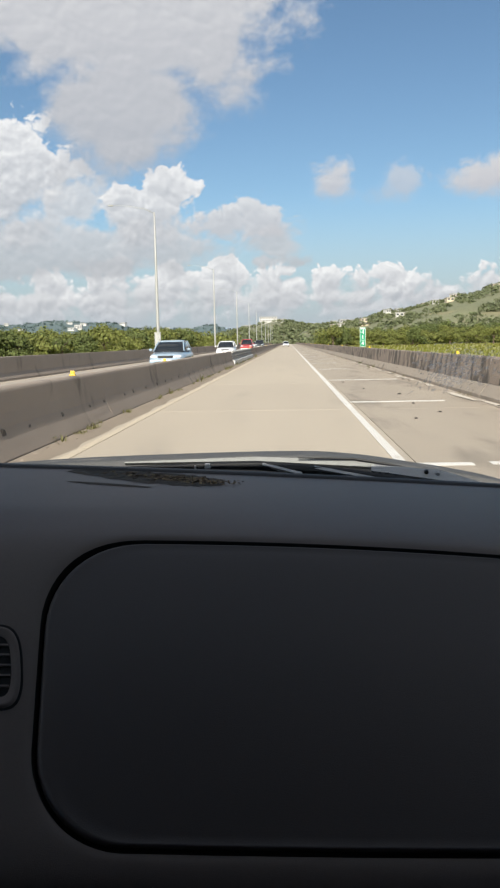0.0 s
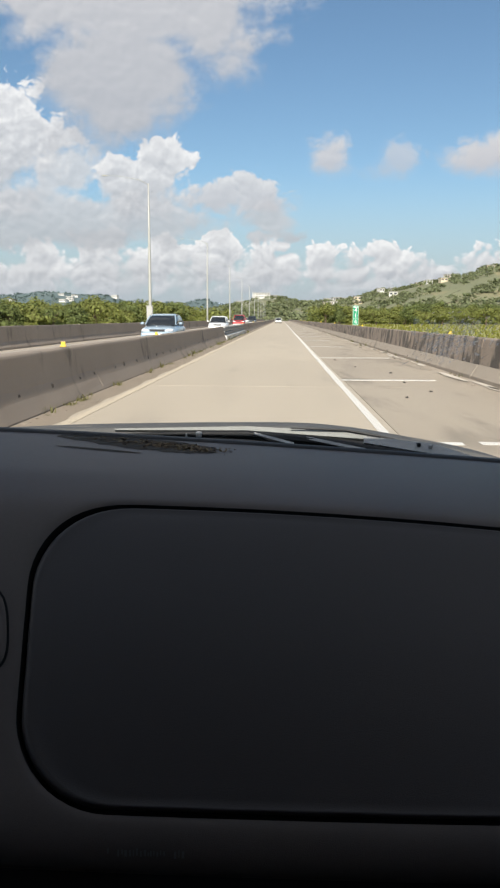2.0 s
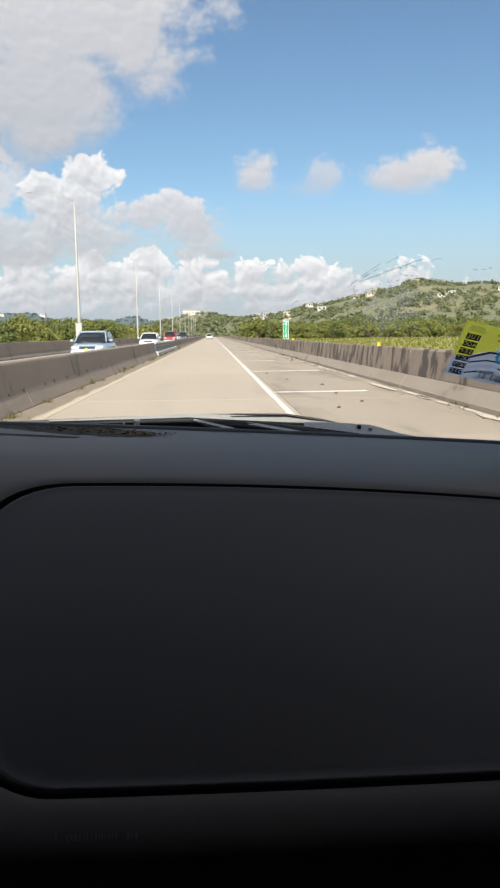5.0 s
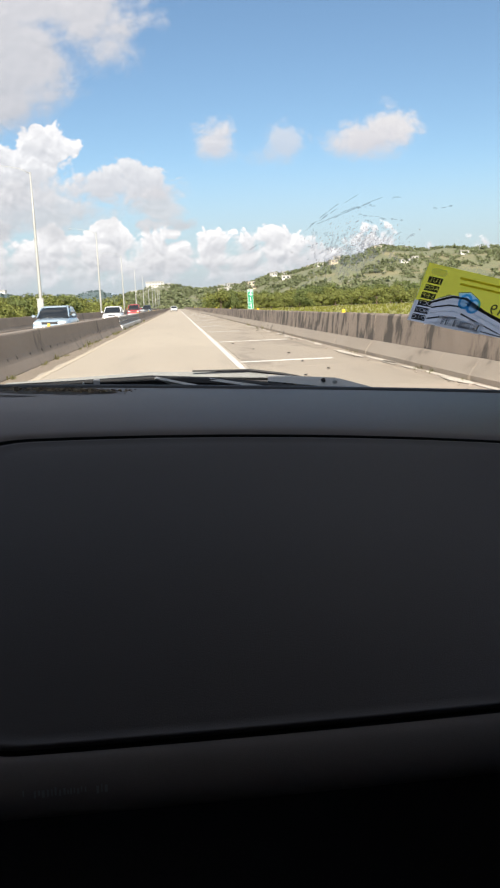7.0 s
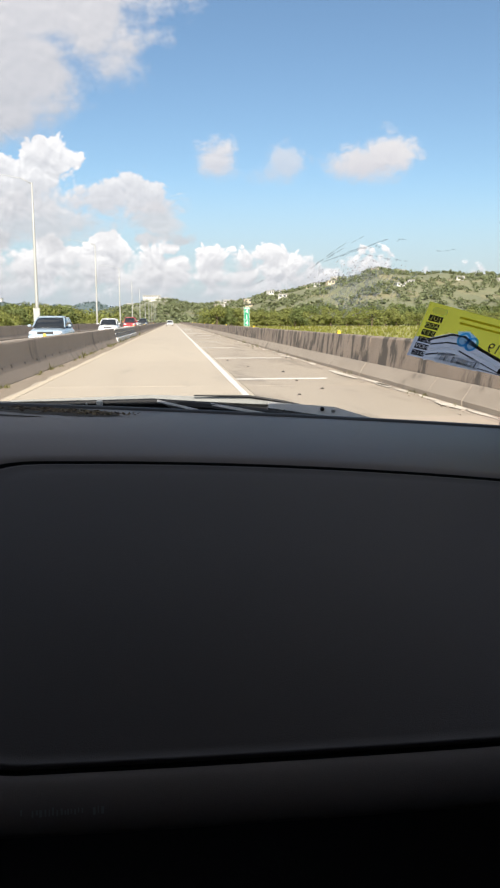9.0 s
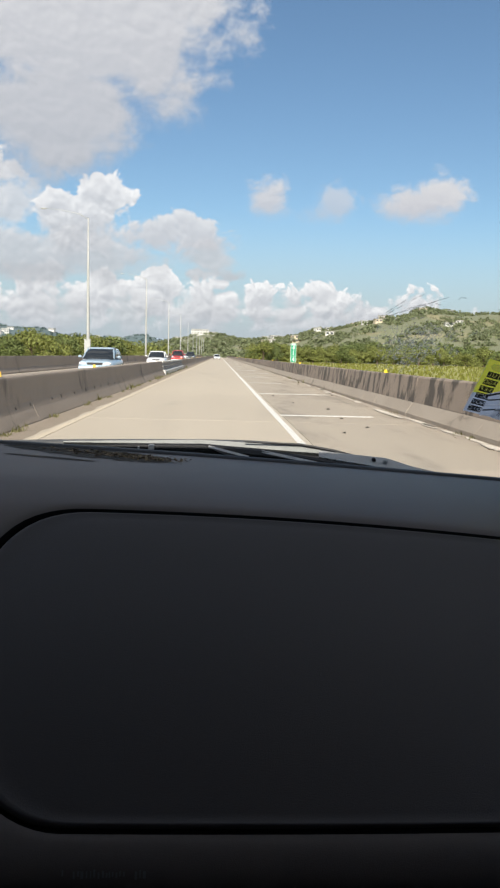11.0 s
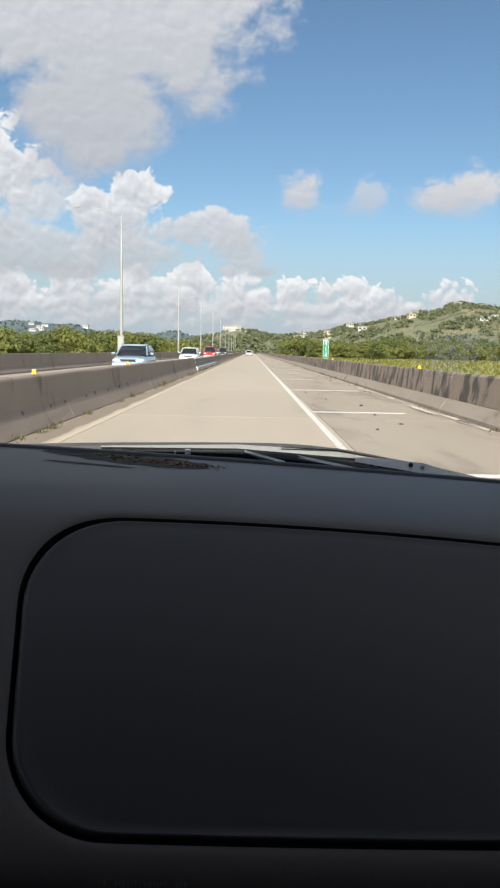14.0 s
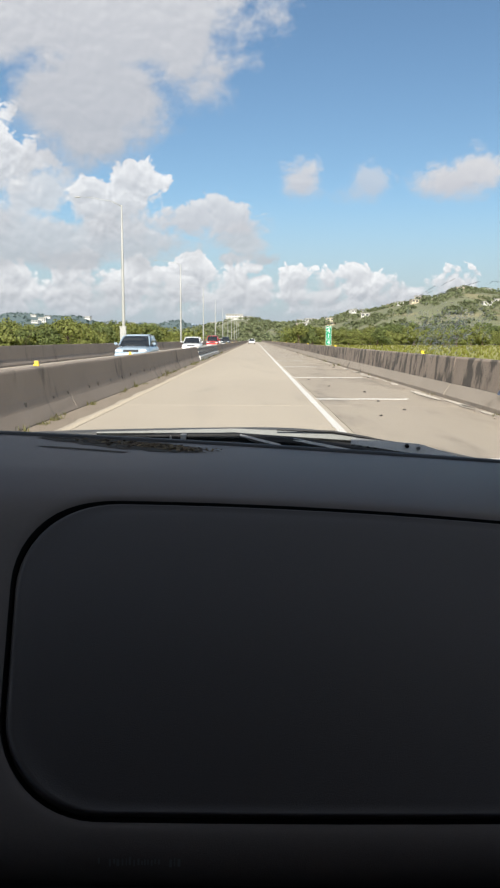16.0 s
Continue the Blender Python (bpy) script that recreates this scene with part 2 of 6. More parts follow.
def leafy(name, base, second):
    """Foliage: colour varies from leaf clump to leaf clump; thin leaves let some light pass."""
    m = material(name, base, second, rough=0.7, scale=0.15, fine=1.3, amount=0.6, bump=0.0, object_space=False, per_piece=0.35, spec=0.2)
    t = m.node_tree
    out, bsdf = t.nodes["Material Output"], t.nodes["Principled BSDF"]
    tr = t.nodes.new("ShaderNodeBsdfTranslucent")
    src = bsdf.inputs["Base Color"].links[0].from_socket
    t.links.new(src, tr.inputs[0])
    mx = t.nodes.new("ShaderNodeMixShader")
    mx.inputs[0].default_value = 0.4
    t.links.new(bsdf.outputs[0], mx.inputs[1])
    t.links.new(tr.outputs[0], mx.inputs[2])
    t.links.new(mx.outputs[0], out.inputs[0])
    return m


M_CONCRETE = material("road concrete", (0.54, 0.465, 0.36), (0.44, 0.375, 0.29), rough=0.85, scale=0.35, fine=14, amount=0.45, bump=0.25,
                      bump_scale=60, stretch=(1.6, 0.22, 1), third=(0.39, 0.335, 0.265), third_scale=0.9, third_cut=(0.52, 0.75), object_space=False, per_piece=0.03)
M_SHOULDER = material("shoulder concrete", (0.44, 0.375, 0.29), (0.35, 0.295, 0.23), rough=0.88, scale=0.5, fine=14, amount=0.5, bump=0.3,
                      bump_scale=60, stretch=(1.2, 0.25, 1), third=(0.25, 0.215, 0.17), third_scale=0.8, third_cut=(0.5, 0.7), object_space=False, per_piece=0.03)
M_FAR_ROAD = material("opposing road concrete", (0.47, 0.41, 0.34), (0.38, 0.33, 0.27), rough=0.85, scale=0.3, fine=9, amount=0.4, bump=0.2,
                      stretch=(1.6, 0.25, 1), object_space=False)
M_JOINT = material("joint filler and hole shade", (0.10, 0.085, 0.07), rough=0.9, object_space=False)
M_BARRIER = material("barrier concrete", (0.36, 0.295, 0.235), (0.275, 0.225, 0.178), rough=0.9, scale=0.8, fine=9, amount=0.6, bump=0.35, bump_scale=35,
                     stretch=(1, 1, 0.45), third=(0.10, 0.085, 0.07), third_scale=1.1, third_cut=(0.56, 0.74), object_space=False)
M_STAINED = material("weathered parapet concrete", (0.38, 0.305, 0.24), (0.27, 0.212, 0.165), rough=0.92, scale=1.2, fine=10, amount=0.7, bump=0.4, bump_scale=35,
                     stretch=(1, 1.25, 0.62), third=(0.105, 0.088, 0.072), third_scale=1.7, third_cut=(0.47, 0.58), object_space=False)
M_KERB = material("worn kerb concrete", (0.42, 0.355, 0.285), (0.31, 0.26, 0.205), rough=0.9, scale=1.0, fine=12, amount=0.6, bump=0.4, bump_scale=40,
                  stretch=(1, 0.6, 1), third=(0.18, 0.15, 0.12), third_scale=1.6, third_cut=(0.58, 0.72), object_space=False)
M_WHITE_LINE = material("worn white road paint", (0.78, 0.76, 0.71), (0.68, 0.64, 0.57), rough=0.7, scale=2.0, fine=30, amount=0.5, bump=0.15,
                        third=(0.48, 0.42, 0.34), third_scale=5, third_cut=(0.60, 0.70), object_space=False)
M_DIRT = material("settled road dirt", (0.33, 0.27, 0.205), (0.24, 0.195, 0.145), rough=0.95, scale=1.2, fine=18, amount=0.6, bump=0.4, bump_scale=80, stretch=(1, 0.4, 1), object_space=False)
M_SCRAP = material("dark road scrap", (0.07, 0.06, 0.05), (0.035, 0.03, 0.027), rough=0.9, scale=8, fine=60, object_space=False)
M_CRUST = material("pale cement crust", (0.66, 0.60, 0.51), (0.54, 0.48, 0.40), rough=0.95, scale=3, fine=30, amount=0.7, bump=0.3, bump_scale=60, object_space=False)
M_FADED_LINE = material("faded cream road paint", (0.62, 0.53, 0.39), (0.54, 0.46, 0.35), rough=0.8, scale=1.0, fine=20, amount=0.6, bump=0.1, object_space=False)
M_RUST = material("worn white steel", (0.62, 0.60, 0.56), (0.50, 0.48, 0.44), rough=0.55, scale=1.5, fine=20, amount=0.5, bump=0.1, third=(0.22, 0.18, 0.14), third_scale=2.5, third_cut=(0.6, 0.72))
M_DARK_STEEL = material("grey steel beam", (0.20, 0.20, 0.21), (0.15, 0.15, 0.15), rough=0.5, metal=0.3, scale=2, fine=20)
M_POLE = material("pale galvanised steel", (0.42, 0.42, 0.40), (0.36, 0.36, 0.345), rough=0.55, metal=0.1, scale=1.0, fine=12, stretch=(1, 1, 0.15))
M_YELLOW = material("yellow reflector plastic", (0.85, 0.62, 0.03), (0.75, 0.5, 0.02), rough=0.35, scale=8, fine=60)
M_ORANGE = material("amber reflector plastic", (0.75, 0.52, 0.06), (0.65, 0.42, 0.05), rough=0.35, scale=8, fine=60)
M_SIGN = material("green reflective sheet", (0.01, 0.30, 0.14), (0.012, 0.25, 0.12), rough=0.4, scale=3, fine=30, amount=0.3)
M_SIGN_WHITE = material("white reflective sheet", (0.82, 0.84, 0.82), (0.74, 0.76, 0.74), rough=0.4, scale=3, fine=30, amount=0.3)
M_GROUND = material("marsh grass ground", (0.32, 0.30, 0.085), (0.235, 0.235, 0.06), rough=0.95, scale=0.03, fine=0.5, amount=0.7, bump=0.3, bump_scale=1.5,
                    third=(0.36, 0.31, 0.10), third_scale=0.05, third_cut=(0.5, 0.7), object_space=False)
# haze before the hills is put into these colours, paler and bluer with distance
M_HILL = material("hill grass and scrub with haze in the colour", (0.205, 0.208, 0.110), (0.155, 0.165, 0.095), rough=0.95, scale=0.012, fine=0.09, amount=0.9, bump=0.0,
                  third=(0.25, 0.225, 0.12), third_scale=0.02, third_cut=(0.52, 0.66), object_space=False)
M_FAR_HILL = material("distant hills with haze in the colour", (0.12, 0.165, 0.165), (0.10, 0.14, 0.14), rough=1.0, scale=0.004, fine=0.03, amount=0.8, bump=0.0,
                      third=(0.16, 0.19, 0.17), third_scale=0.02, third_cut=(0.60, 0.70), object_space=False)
M_HAZE = material("mountain with haze in the colour", (0.36, 0.43, 0.50), (0.32, 0.39, 0.46), rough=1.0, scale=0.004, fine=0.02, amount=0.5, bump=0.0, object_space=False)
M_LEAF_A = leafy("mangrove leaves", (0.27, 0.285, 0.085), (0.17, 0.19, 0.055))
M_LEAF_B = leafy("scrub leaves", (0.19, 0.225, 0.075), (0.125, 0.15, 0.055))
M_LEAF_C = leafy("marsh weed", (0.29, 0.285, 0.06), (0.20, 0.21, 0.045))
M_WEED = leafy("dry weeds", (0.22, 0.21, 0.09), (0.15, 0.14, 0.06))
# aerial haze mixed into leaf tones: bluish far off, greyer on the hillside
M_FAR_SCRUB = material("far trees with haze in the colour", (0.125, 0.165, 0.155), (0.11, 0.15, 0.145), rough=1.0, scale=0.01, fine=0.1, amount=0.5, bump=0.0, object_space=False, spec=0.0)
M_LEAF_HILL = leafy("hillside scrub leaves greyed for haze", (0.225, 0.245, 0.125), (0.175, 0.20, 0.11))
M_BARK = material("bark", (0.14, 0.10, 0.07), rough=0.95, scale=3, fine=20, stretch=(1, 1, 0.2))
M_HOUSE_WHITE = material("white painted wall", (0.66, 0.64, 0.60), (0.56, 0.54, 0.50), rough=0.85, scale=0.4, fine=4, amount=0.4)
M_HOUSE_CREAM = material("cream painted wall", (0.66, 0.56, 0.40), (0.56, 0.47, 0.34), rough=0.85, scale=0.4, fine=4, amount=0.4)
M_ROOF = material("weathered flat roof", (0.55, 0.52, 0.48), (0.42, 0.39, 0.36), rough=0.9, scale=0.5, fine=4)
M_WINDOW_DARK = material("dark window glass", (0.10, 0.11, 0.12), rough=0.15, scale=1, fine=5)

# ---- mesh helpers ----


def part(name, bm, mats, parent=None, label="", smooth=False):
    """Links a bmesh as one mesh object, under a thing if given."""
    me = bpy.data.meshes.new(name)
    bmesh.ops.recalc_face_normals(bm, faces=bm.faces[:])
    bm.to_mesh(me)
    bm.free()
    for m in (mats if isinstance(mats, (list, tuple)) else [mats]):
        me.materials.append(m)
    if smooth:
        me.shade_smooth()
    ob = new(name, me)
    if parent is not None:
        ob.parent = parent
    if label:
        ob["label"] = label
    return ob


def empty(name, m=None, label="", category="", group="", kind=""):
    ob = new(name)
    ob.empty_display_size = 0.2
    if m is not None:
        ob.matrix_basis = m
    return tagged(ob, label, category, group, kind)


def box(bm, x0, x1, y0, y1, z0, z1, mat=0):
    vs = [bm.verts.new(p) for p in ((x0, y0, z0), (x1, y0, z0), (x1, y1, z0), (x0, y1, z0), (x0, y0, z1), (x1, y0, z1), (x1, y1, z1), (x0, y1, z1))]
    for f in ((0, 3, 2, 1), (4, 5, 6, 7), (0, 1, 5, 4), (1, 2, 6, 5), (2, 3, 7, 6), (3, 0, 4, 7)):
        bm.faces.new([vs[i] for i in f]).material_index = mat
    return vs


def bevelled_box(bm, x0, x1, y0, y1, z0, z1, r=0.01, seg=2):
    vs = box(bm, x0, x1, y0, y1, z0, z1)
    es = {e for v in vs for e in v.link_edges}
    bmesh.ops.bevel(bm, geom=list(es), offset=r, segments=seg, affect="EDGES", profile=0.5)


def ring(bm, pts):
    return [bm.verts.new(p) for p in pts]


def bridge(bm, a, b, mat=0, closed=True):
    n = len(a)
    for i in range(n if closed else n - 1):
        j = (i + 1) % n
        f = bm.faces.new((a[i], a[j], b[j], b[i]))
        f.material_index = mat


def tube(bm, pts, radii, n=8, caps=True):
    """A round tube through points, with a radius at each."""
    prev = None
    pts = [Vector(p) for p in pts]
    for i, p in enumerate(pts):
        d = (pts[min(i + 1, len(pts) - 1)] - pts[max(i - 1, 0)]).normalized()
        a = d.cross(Vector((0, 0, 1)) if abs(d.z) < 0.9 else Vector((1, 0, 0))).normalized()
        b = d.cross(a)
        r = radii[i] if isinstance(radii, (list, tuple)) else radii
        cur = ring(bm, [p + (a * math.cos(2 * math.pi * k / n) + b * math.sin(2 * math.pi * k / n)) * r for k in range(n)])
        if prev:
            bridge(bm, prev, cur)
        elif caps:
            bm.faces.new(cur)
        prev = cur
    if caps:
        bm.faces.new(prev)


def extrude_profile(bm, prof, y0, y1, dx=0.0, steps=1, wobble=0.0, rng=None):
    """A closed profile in x, z drawn out along y, with slightly uneven sections."""
    prev = None
    for k in range(steps + 1):
        y = y0 + (y1 - y0) * k / steps
        cur = ring(bm, [(x + dx + (rng.uniform(-wobble, wobble) if rng else 0), y, z + (rng.uniform(-wobble, wobble) if rng and z > 0.05 else 0)) for x, z in prof])
        if prev:
            bridge(bm, prev, cur)
        else:
            bm.faces.new(cur)
        prev = cur
    bm.faces.new(prev)


def loft(bm, stations, n=16, power=4.0, mat=0, cap=True):
    """A body from rounded sections: y, half width, bottom, top, inward lean of the upper half."""
    prev = None
    for y, hw, z0, z1, lean in stations:
        pts = []
        for k in range(n):
            a = 2 * math.pi * (k + 0.5) / n
            c, s = math.cos(a), math.sin(a)
            r = (abs(c) ** power + abs(s) ** power) ** (-1 / power)
            zz = (z0 + z1) / 2 + r * s * (z1 - z0) / 2
            w = hw * (1 - lean * max(0.0, r * s))
            pts.append((r * c * w, y, zz))
        cur = ring(bm, pts)
        if prev:
            bridge(bm, prev, cur, mat)
        elif cap:
            bm.faces.new(cur).material_index = mat
        prev = cur
    if cap:
        bm.faces.new(prev).material_index = mat


def leaf_clumps(bm, rng, centre, size, count, leaf, flat=0.75, mat=0):
    """Small bent leaf clumps over an uneven crown of several lobes."""
    cx, cy, cz = centre
    lobes = [(rng.gauss(0, 0.42) * size, rng.gauss(0, 0.42) * size, rng.uniform(-0.35, 0.45) * size * flat, rng.uniform(0.35, 0.62) * size) for _ in range(7)]
    for _ in range(count):
        lx, ly, lz, lr = rng.choice(lobes)
        d = Vector((rng.gauss(0, 1), rng.gauss(0, 1), rng.gauss(0.25, 1))).normalized() * lr * rng.uniform(0.55, 1.08)
        p = Vector((cx + lx + d.x, cy + ly + d.y, cz + lz + d.z * flat))
        n = (d.normalized() + Vector((rng.uniform(-.6, .6), rng.uniform(-.6, .6), rng.uniform(-.3, .8)))).normalized()
        a = n.orthogonal().normalized()
        b = n.cross(a)
        turn = rng.uniform(0, 6.28)
        a, b = a * math.cos(turn) + b * math.sin(turn), b * math.cos(turn) - a * math.sin(turn)
        s = leaf * rng.uniform(0.6, 1.35)
        q = [bm.verts.new(p + a * s * x + b * s * y + n * s * h) for x, y, h in ((-1, -.15, -.2), (-.2, -.7, .1), (.9, -.35, -.15), (.6, .5, .1), (-.35, .75, -.2))]
        bm.faces.new(q).material_index = mat


RNG = random.Random(7)

# ---- ground, road and parapets ----
X_LEFT, X_RIGHT = -2.96, 3.92        # feet of the two parapets of this carriageway
X_LINE = 1.15                        # white edge line
X_FAR = -10.6                        # far parapet of the opposing carriageway
Y0, Y1 = -40.0, 620.0


def make_ground():
    bm = bmesh.new()
    xs = [-4500, -1500, -600, -250, -120, -60, -30, -12, 6, 14, 30, 60, 100, 160, 250, 400, 700, 1500, 4500]
    ys = [-4500, -800, -200, -60, 0, 30, 60, 100, 150, 220, 320, 450, 620, 900, 1500, 4500]
    grid = []
    for y in ys:
        row = []
        for x in xs:
            z = -1.15 if abs(x - 1) > 200 or y > 700 or y < -100 else -1.15 + 0.25 * noise.noise((x * 0.02, y * 0.02, 0))
            row.append(bm.verts.new((x, y, z)))
        grid.append(row)
    for a, b in zip(grid, grid[1:]):
        bridge(bm, a, b, closed=False)
    g = part("ground", bm, M_GROUND)
    tagged(g, "flat marsh ground covered in yellow-green grass", "ground", kind="structure")


def make_roads():
    bm = bmesh.new()
    box(bm, X_LEFT - 0.45, X_RIGHT + 0.40, Y0, Y1, -0.9, -0.025)
    road = part("road", bm, M_JOINT)
    tagged(road, "straight concrete causeway road with a wide shoulder", "road", kind="structure")
    bm = bmesh.new()
    box(bm, X_FAR - 0.4, X_LEFT - 0.47, Y0, Y1, -0.9, 0.0)
    far = part("road", bm, M_FAR_ROAD)
    tagged(far, "pale concrete opposing carriageway behind the median parapet", "road", kind="structure")
    return road, far


ROAD, FAR_ROAD = make_roads()
make_ground()

JERSEY_L = [(-0.02, -0.03), (-0.02, 0.03), (-0.065, 0.11), (-0.12, 0.22), (-0.165, 0.35), (-0.195, 0.50), (-0.222, 0.73), (-0.23, 0.755), (-0.255, 0.775), (-0.40, 0.775), (-0.425, 0.74), (-0.44, -0.03)]
GATE = (43.0, 65.0)


def make_parapets():
    # the median parapet, in cast lengths, with its break for the steel gate
    rng = random.Random(3)
    y = -20.0
    n = 0
    while y < 600:
        length = 11.0
        y2 = min(y + length, 600)
        if y < GATE[0] < y2:
            y2 = GATE[0]
        if GATE[0] <= y < GATE[1]:
            y = GATE[1]
            continue
        bm = bmesh.new()
        extrude_profile(bm, JERSEY_L, y + 0.004, y2 - 0.004, X_LEFT, steps=6, wobble=0.003, rng=rng)
        p = part("median_barrier", bm, M_BARRIER)
        tagged(p, "weathered grey-brown concrete median barrier length", "barrier", "median barrier lengths")
        y = y2
        n += 1
    y = -20.0
    while y < 600:
        y2 = y + 9.0
        bm = bmesh.new()
        extrude_profile(bm, [(0.158, 0.322), (0.225, 0.82), (0.245, 0.85), (0.36, 0.85), (0.375, 0.82), (0.38, -0.03), (0.158, -0.03)], y + 0.01, y2 - 0.01, X_RIGHT, steps=5, wobble=0.006, rng=rng)
        p = part("roadside_parapet", bm, M_STAINED)
        tagged(p, "concrete roadside parapet with black weather stains", "barrier", "roadside parapet lengths")
        ya = y + 0.012
        while ya < y2 - 0.05:
            yb = min(ya + (rng.uniform(0.7, 2.4) if y < 50 else 4.5), y2 - 0.012)
            if y2 - yb < 0.3:
                yb = y2 - 0.012
            bm = bmesh.new()
            k = rng.uniform(-0.003, 0.002)
            extrude_profile(bm, [(0.0 + k, -0.03), (0.0 + k, 0.085), (0.018 + k, 0.112), (0.148 + k, 0.312), (0.156, -0.03)], ya, yb - 0.003, X_RIGHT, steps=2, wobble=0.002, rng=rng)
            part("foot", bm, M_KERB, p, "paler worn sloping foot")
            ya = yb
        y = y2
    # far parapet of the opposing carriageway
    y = -20.0
    while y < 600:
        bm = bmesh.new()
        extrude_profile(bm, [(0.0, -0.03), (-0.02, 0.08), (-0.15, 0.3), (-0.2, 0.86), (-0.22, 0.88), (-0.36, 0.88), (-0.38, 0.86), (-0.38, -0.03)], y + 0.01, y + 14.99, X_FAR + 0.39, steps=4, wobble=0.006, rng=rng)
        p = part("far_parapet", bm, M_BARRIER)
        tagged(p, "grey concrete parapet on the far side of the opposing road", "barrier", "far parapet lengths")
        y += 15.0


make_parapets()


def make_markings():
    rng = random.Random(11)
    bm = bmesh.new()
    y = -5.0
    while y < 590:
        seg = rng.uniform(2.5, 6.0)
        w = 0.058 + rng.uniform(-0.008, 0.008)
        box(bm, X_LINE - w, X_LINE + w, y, min(y + seg, 590), 0.002, 0.006)
        y += seg + rng.choice((0.0, 0.02, 0.05))
    tagged(part("edge_line", bm, M_WHITE_LINE), "worn solid white painted edge line", "road marking", kind="structure")
    bm = bmesh.new()
    y = -5.0
    while y < 590:
        seg = rng.uniform(3.0, 9.0)
        box(bm, X_LEFT + 0.44, X_LEFT + 0.56, y, min(y + seg, 590), 0.002, 0.006)
        y += seg + rng.uniform(0.0, 0.12)
    tagged(part("median_line", bm, M_FADED_LINE), "faded yellowish painted line beside the median barrier", "road marking", kind="structure")
    for k, yy in enumerate((7.6, 15.6, 24.6, 34.4, 44.0, 54.0, 64.0, 75.0, 86.0, 98.0, 112.0, 128.0, 146.0)):
        bm = bmesh.new()
        x = X_LINE + 0.10
        end = X_LINE + rng.choice((1.6, 2.0, 2.3))
        while x < end:
            seg = rng.uniform(0.35, 1.0)
            h = 0.105 * rng.uniform(0.75, 1.1)
            box(bm, x, min(x + seg, end), yy - h + (x - X_LINE) * 0.05, yy + h + (x - X_LINE) * 0.05, 0.002, 0.006)
            x += seg + rng.choice((0.0, 0.0, 0.06, 0.18))
        tagged(part("cross_line", bm, M_WHITE_LINE), "worn white painted cross line on the shoulder", "road marking", "shoulder cross lines", "structure")
    bm = bmesh.new()
    box(bm, -4.35, -4.22, Y0, 590, 0.004, 0.008)
    box(bm, -9.95, -9.82, Y0, 590, 0.004, 0.008)
    tagged(part("opposing_edge_line", bm, M_FADED_LINE), "faded painted lines of the opposing carriageway", "road marking", kind="structure")


make_markings()


def make_dirt_strips():
    rng = random.Random(41)
    for nm, xa, sign, wide, lab in (("dirt_strip", X_LEFT - 0.015, 1, 0.42, "brown strip of settled dirt along the median barrier"), ("dirt_strip", X_RIGHT + 0.005, -1, 0.22, "uneven pale-brown dirt along the roadside parapet")):
        bm = bmesh.new()
        prev = None
        y = -4.0
        while y < 260:
            w = wide * rng.uniform(0.82, 1.05)
            cur = ring(bm, [(xa, y, 0.0135), (xa + sign * w * 0.5, y, 0.009), (xa + sign * w, y, 0.0012)])
            if prev:
                bridge(bm, prev, cur, closed=False)
            prev = cur
            y += rng.uniform(0.3, 0.9) * (1 if y < 60 else 4)
        tagged(part(nm, bm, M_DIRT if sign > 0 else M_KERB), lab, "dirt", kind="structure")
    # broken pale crust of washed-out cement beside the roadside parapet
    bm = bmesh.new()
    y = 6.0
    while y < 130:
        n = rng.randrange(6, 11)
        ln, wd = rng.uniform(0.25, 1.9) * (1 if y < 40 else 2.2), rng.uniform(0.03, 0.13)
        c = X_RIGHT - 0.04 - wd * rng.uniform(0.6, 1.5)
        bm.faces.new(ring(bm, [(c + wd * math.cos(6.2832 * i / n) * rng.uniform(0.6, 1.2), y + ln * math.sin(6.2832 * i / n) * rng.uniform(0.6, 1.2), 0.0165) for i in range(n)]))
        y += ln * rng.uniform(0.9, 2.6)
    tagged(part("pale_crust", bm, M_CRUST), "broken pale crust along the foot of the parapet", "dirt", kind="stuff")


make_dirt_strips()


